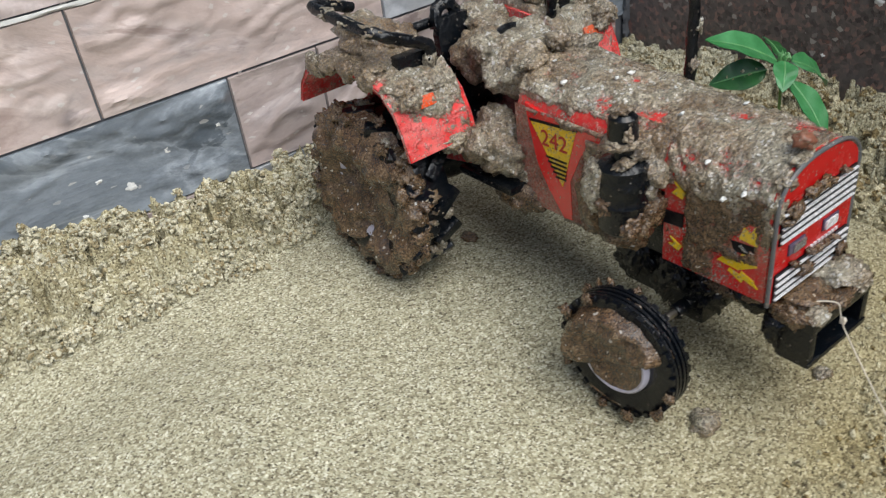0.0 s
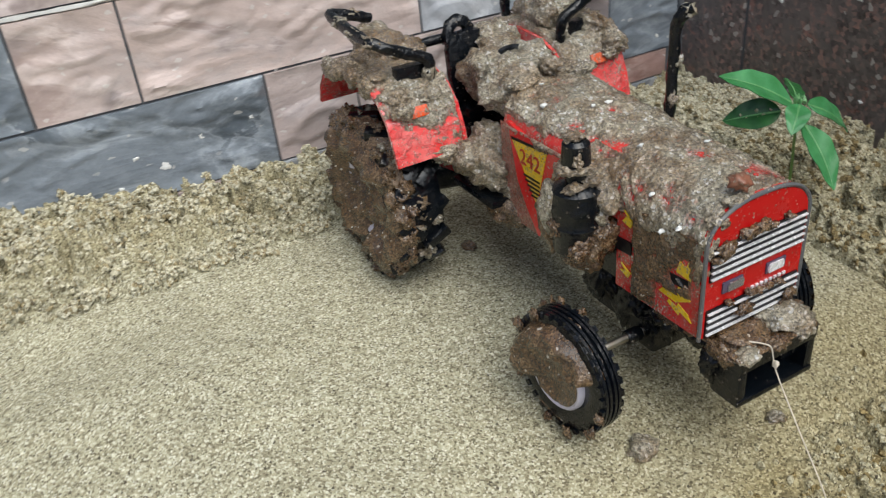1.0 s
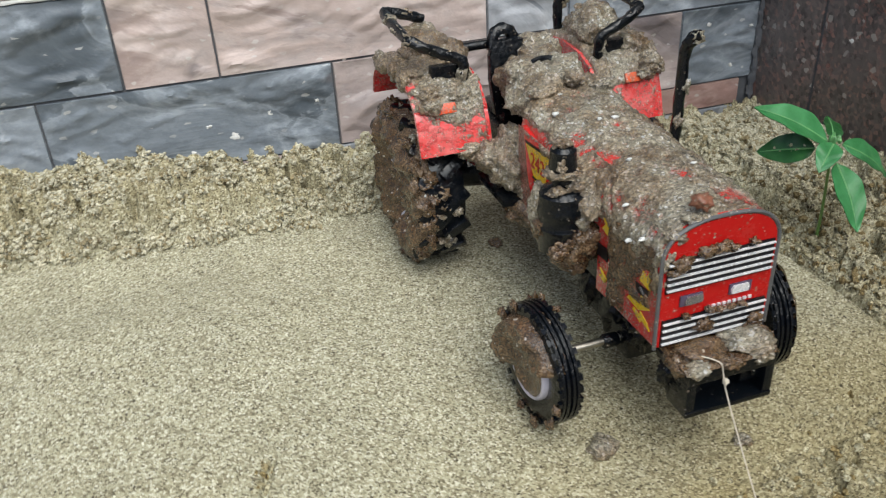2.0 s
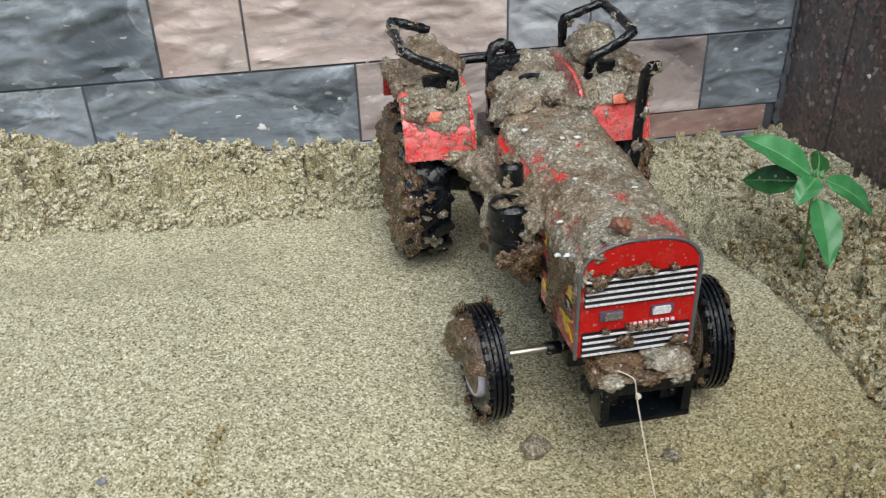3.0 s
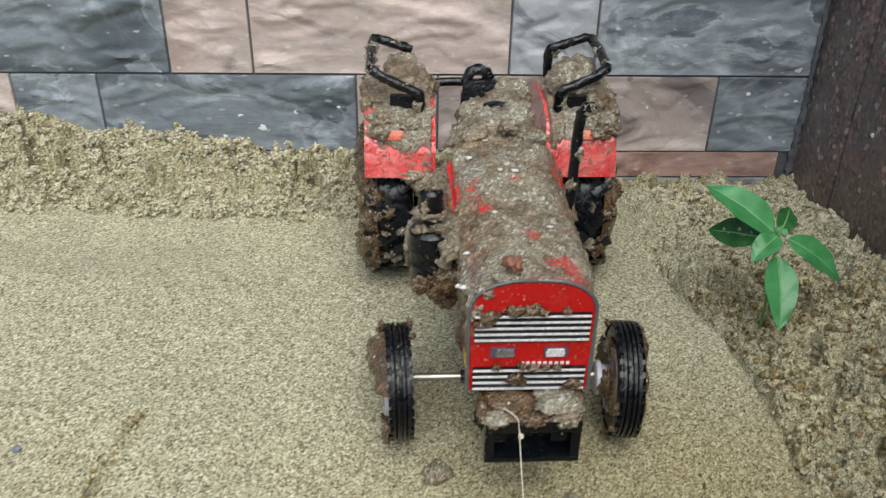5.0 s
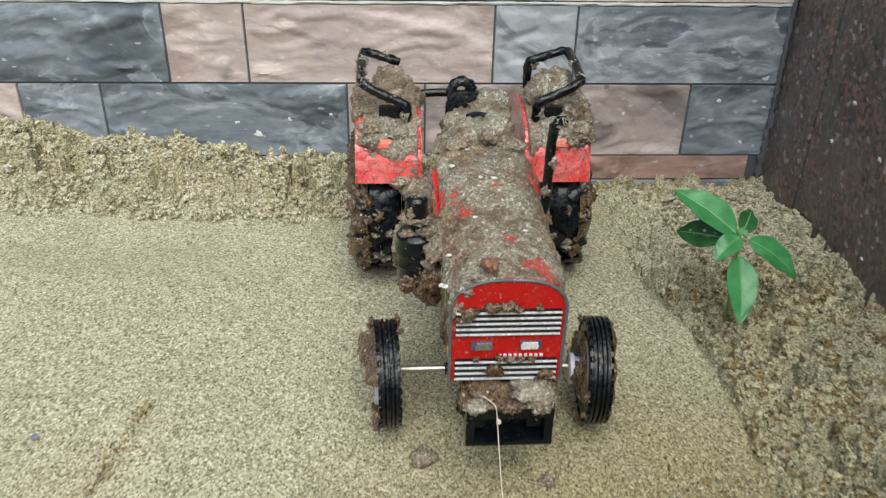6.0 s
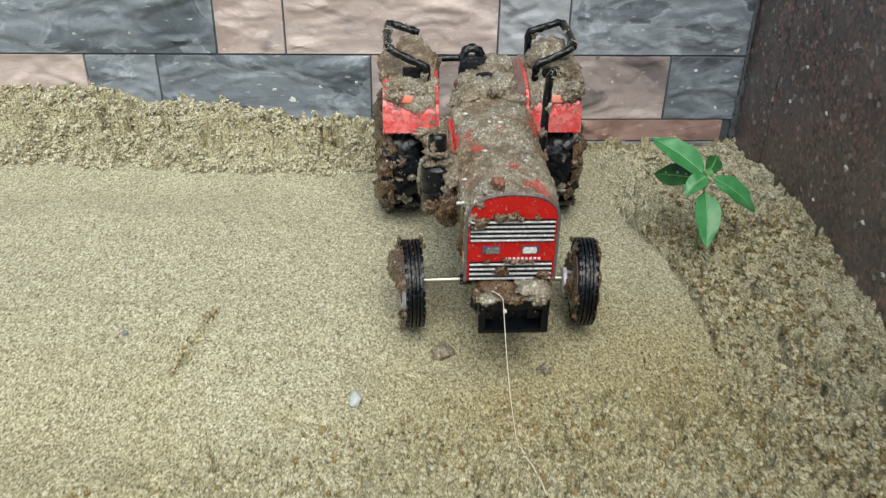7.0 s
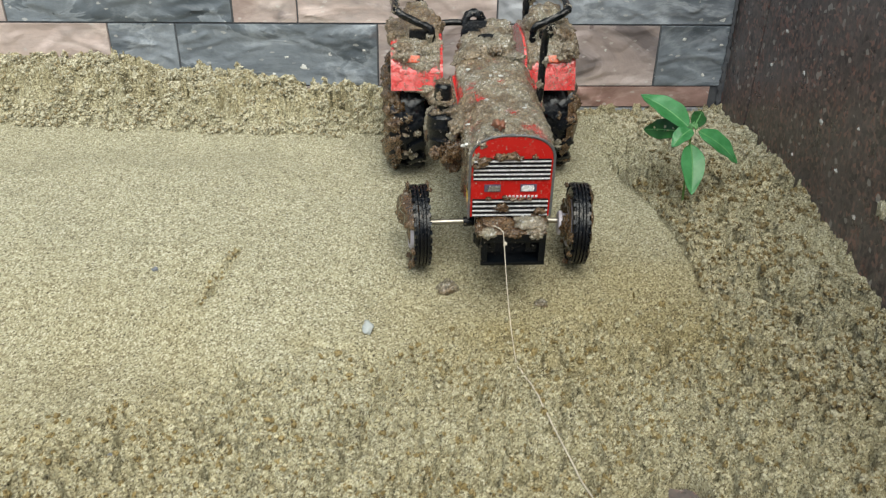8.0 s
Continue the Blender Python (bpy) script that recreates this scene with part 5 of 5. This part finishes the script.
tagged(part("tread_mud", bm, DARKMUD, fw_right, "", 180), kind="stuff")

# ---------------------------------------------------------------- plant


def leaf(base, tip, width, sag, material, parent, lean=(0, 0, 1), label=""):
    """A pointed leaf from base to tip (millimetres), folded a little along the midrib."""
    a, b = Vector(base), Vector(tip)
    d = b - a
    side = d.cross(Vector(lean)).normalized()
    up = side.cross(d).normalized()
    n, m = 18, 8
    tops, lows = [], []
    for i in range(n + 1):
        t = i / n
        w = width * (math.sin(math.pi * min(1.0, t ** 0.82)) ** 0.75) * (1 - 0.18 * t) + 0.15
        c = a + d * t + up * (sag * math.sin(math.pi * t))
        for store, drop in ((tops, 0.0), (lows, 0.35)):
            row = []
            for j in range(-m, m + 1):
                q = j / m
                fold = 0.22 * abs(q) * w + 0.35 * math.sin(t * 17 + abs(q) * 3) * abs(q)
                rib = 0.35 * (0.5 + 0.5 * math.cos(t * 44 - abs(q) * 8)) * abs(q) * (1 - abs(q))
                row.append(c + side * (q * w) + up * (fold + rib - drop))
            store.append(row)
    bm = bmesh.new()
    va = [[bm.verts.new(p * MM) for p in row] for row in tops]
    vb = [[bm.verts.new(p * MM) for p in row] for row in lows]
    k = 2 * m
    for i in range(n):
        for j in range(k):
            bm.faces.new((va[i][j], va[i][j + 1], va[i + 1][j + 1], va[i + 1][j]))
            bm.faces.new((vb[i][j], vb[i + 1][j], vb[i + 1][j + 1], vb[i][j + 1]))
        bm.faces.new((va[i][0], va[i + 1][0], vb[i + 1][0], vb[i][0]))
        bm.faces.new((va[i][k], vb[i][k], vb[i + 1][k], va[i + 1][k]))
    bm.faces.new([v for v in va[0]] + [v for v in vb[0][::-1]])
    bm.faces.new([v for v in va[n][::-1]] + [v for v in vb[n]])
    ob = part("leaf", bm, material, parent, label, 60)
    bm = bmesh.new()
    tube(bm, [tuple(a + d * t + up * (sag * math.sin(math.pi * t) + 0.05)) for t in (0.0, 0.25, 0.5, 0.75, 0.94)], [0.5, 0.42, 0.35, 0.25, 0.1], 6, 5)
    part("midrib", bm, VEIN, ob)
    return ob


seedling = tagged(new("seedling"), "small green seedling with six pointed leaves in the sand", "plant")
_sx, _sy = 331.0, 181.0
_sz = ground_z(_sx, _sy)
seedling.matrix_world = Matrix.Translation((0, 0, 0))
bm = bmesh.new()
tube(bm, [(_sx, _sy, _sz - 4), (_sx - 1.0, _sy, _sz + 16), (_sx - 2.0, _sy - 1, _sz + 32), (327.5, 180, 55.5), (328.5, 180, 59.0)], [0.8, 0.75, 0.7, 0.65, 0.5], 8, 6, 0.1)
part("stem", bm, STEM, seedling, "pale green stem")
leaf((326.5, 182.5, 57.5), (300.5, 201.4, 70.9), 9.4, 2.2, LEAF, seedling, (0.25, -0.55, 0.8), "broad pale green leaf")
leaf((322.0, 184.0, 54.5), (305.5, 201.5, 48.5), 7.4, 1.0, LEAFSHADE, seedling, (0.1, -0.8, 0.6), "dark green shaded leaf spotted with sand")
leaf((326.8, 175.0, 50.0), (324.2, 153.0, 27.5), 7.6, 2.0, LEAF, seedling, (0.0, -0.75, 0.65))
leaf((331.0, 178.0, 57.0), (357.0, 175.0, 37.5), 7.4, 2.6, LEAF, seedling, (0.25, -0.55, 0.8))
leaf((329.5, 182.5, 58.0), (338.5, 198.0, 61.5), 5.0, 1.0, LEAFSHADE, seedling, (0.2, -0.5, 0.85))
leaf((327.0, 179.0, 58.0), (314.0, 170.5, 50.0), 5.6, 1.8, LEAF, seedling, (-0.2, -0.4, 0.9))
bm = bmesh.new()
for _k, (_t, _q) in enumerate(((0.25, 0.2), (0.4, -0.3), (0.5, 0.35), (0.62, -0.1), (0.75, 0.2), (0.33, -0.05))):
    blob(bm, (322 - 16.5 * _t + 3 * _q, 182.6 + 17.5 * _t, 55.6 - 6.0 * _t + 6 * _q), (0.7, 0.5, 0.6), _k, 0.3, 1.5, 1)
tagged(part("sand_grain", bm, CRUMB, seedling, "grains of sand stuck on a leaf"), kind="stuff")
bm = bmesh.new()
for _k in range(5):
    _a = _k * 1.3
    blob(bm, (328.4 + 1.8 * math.cos(_a), 180 + 1.8 * math.sin(_a), 59.5), (1.0, 1.0, 1.6), _k, 0.3, 1.5, 2)
part("bud", bm, VEIN, seedling, "pale green growing tip")

# ---------------------------------------------------------------- small things
bm = bmesh.new()
_line = [(200.5, 84.0, 46.5), (203.0, 80.6, 46.9), (205.0, 79.0, 45.6), (205.6, 78.2, 42.0), (206.0, 76.5, 37.0), (207.0, 67, 22), (208.6, 57, 6)]
_lay = [(211.6, 49), (216.6, 35), (220.6, 20), (224.6, 2), (230, -23), (235.5, -47), (243, -80), (250, -120), (262, -170)]
_lay = [(a[0] + (b[0] - a[0]) * k / 3, a[1] + (b[1] - a[1]) * k / 3) for a, b in zip(_lay, _lay[1:]) for k in range(3)]
_line += [(x, y, max(ground_z(x + dx, y + dy) for dx in (-2, 0, 2) for dy in (-5, -2.5, 0, 2.5, 5)) + 0.5) for x, y in _lay]
tube(bm, _line, [0.22] * 8 + [0.36] * (len(_line) - 8), 6, 5, 0.25)
thing("string", bm, STRING, "thin pale cotton string tied to the tractor and trailing over sand", "string")
bm = bmesh.new()
blob(bm, (206.0, 77.4, 40.2), (0.8, 0.8, 1.0), 2, 0.3, 1.5, 2)
part("knot", bm, STRING, bpy.data.objects["string"])


def pebble(name, x, y, radii, material, label, category, seed, lift=0.35):
    bm = bmesh.new()
    blob(bm, (0, 0, 0), radii, seed, 0.35, 1.4, 3)
    ob = thing(name, bm, material, label, category, "stones on the sand" if name == "pebble" else "clods of mud on the sand", sharp=180)
    ob.location = (x * MM, y * MM, (ground_z(x, y) + radii[2] * lift) * MM)
    return ob


pebble("mud_clod", 180.0, 104.0, (5.8, 5.0, 3.8), MUD, "dark wet clod of mud fallen on the sand", "clod", 3)
pebble("mud_clod", 229.6, 92.0, (3.4, 3.0, 1.8), MUD, "small dark clod of mud beside the tractor", "clod", 5)
pebble("mud_clod", 192.0, 240.0, (3.2, 4.6, 1.4), DARKMUD, "flat smear of dropped mud under the tractor", "clod", 6)
pebble("pebble", 137.8, 74.0, (2.9, 4.6, 2.2), PEBBLE, "pale grey stone chip lying on the sand", "pebble", 8, 0.5)
pebble("pebble", 27.0, 1.0, (3.2, 4.0, 2.2), SLATE, "blue-grey stone chip lying on the sand", "pebble", 9, 0.9)
pebble("pebble", 24.5, 107.5, (1.4, 1.5, 1.0), SLATE, "tiny dark stone on the sand", "pebble", 10, 0.3)
pebble("pebble", 296.0, 42.0, (1.3, 1.3, 1.0), FLECK, "tiny white shell chip on the sand", "pebble", 11, 0.4)
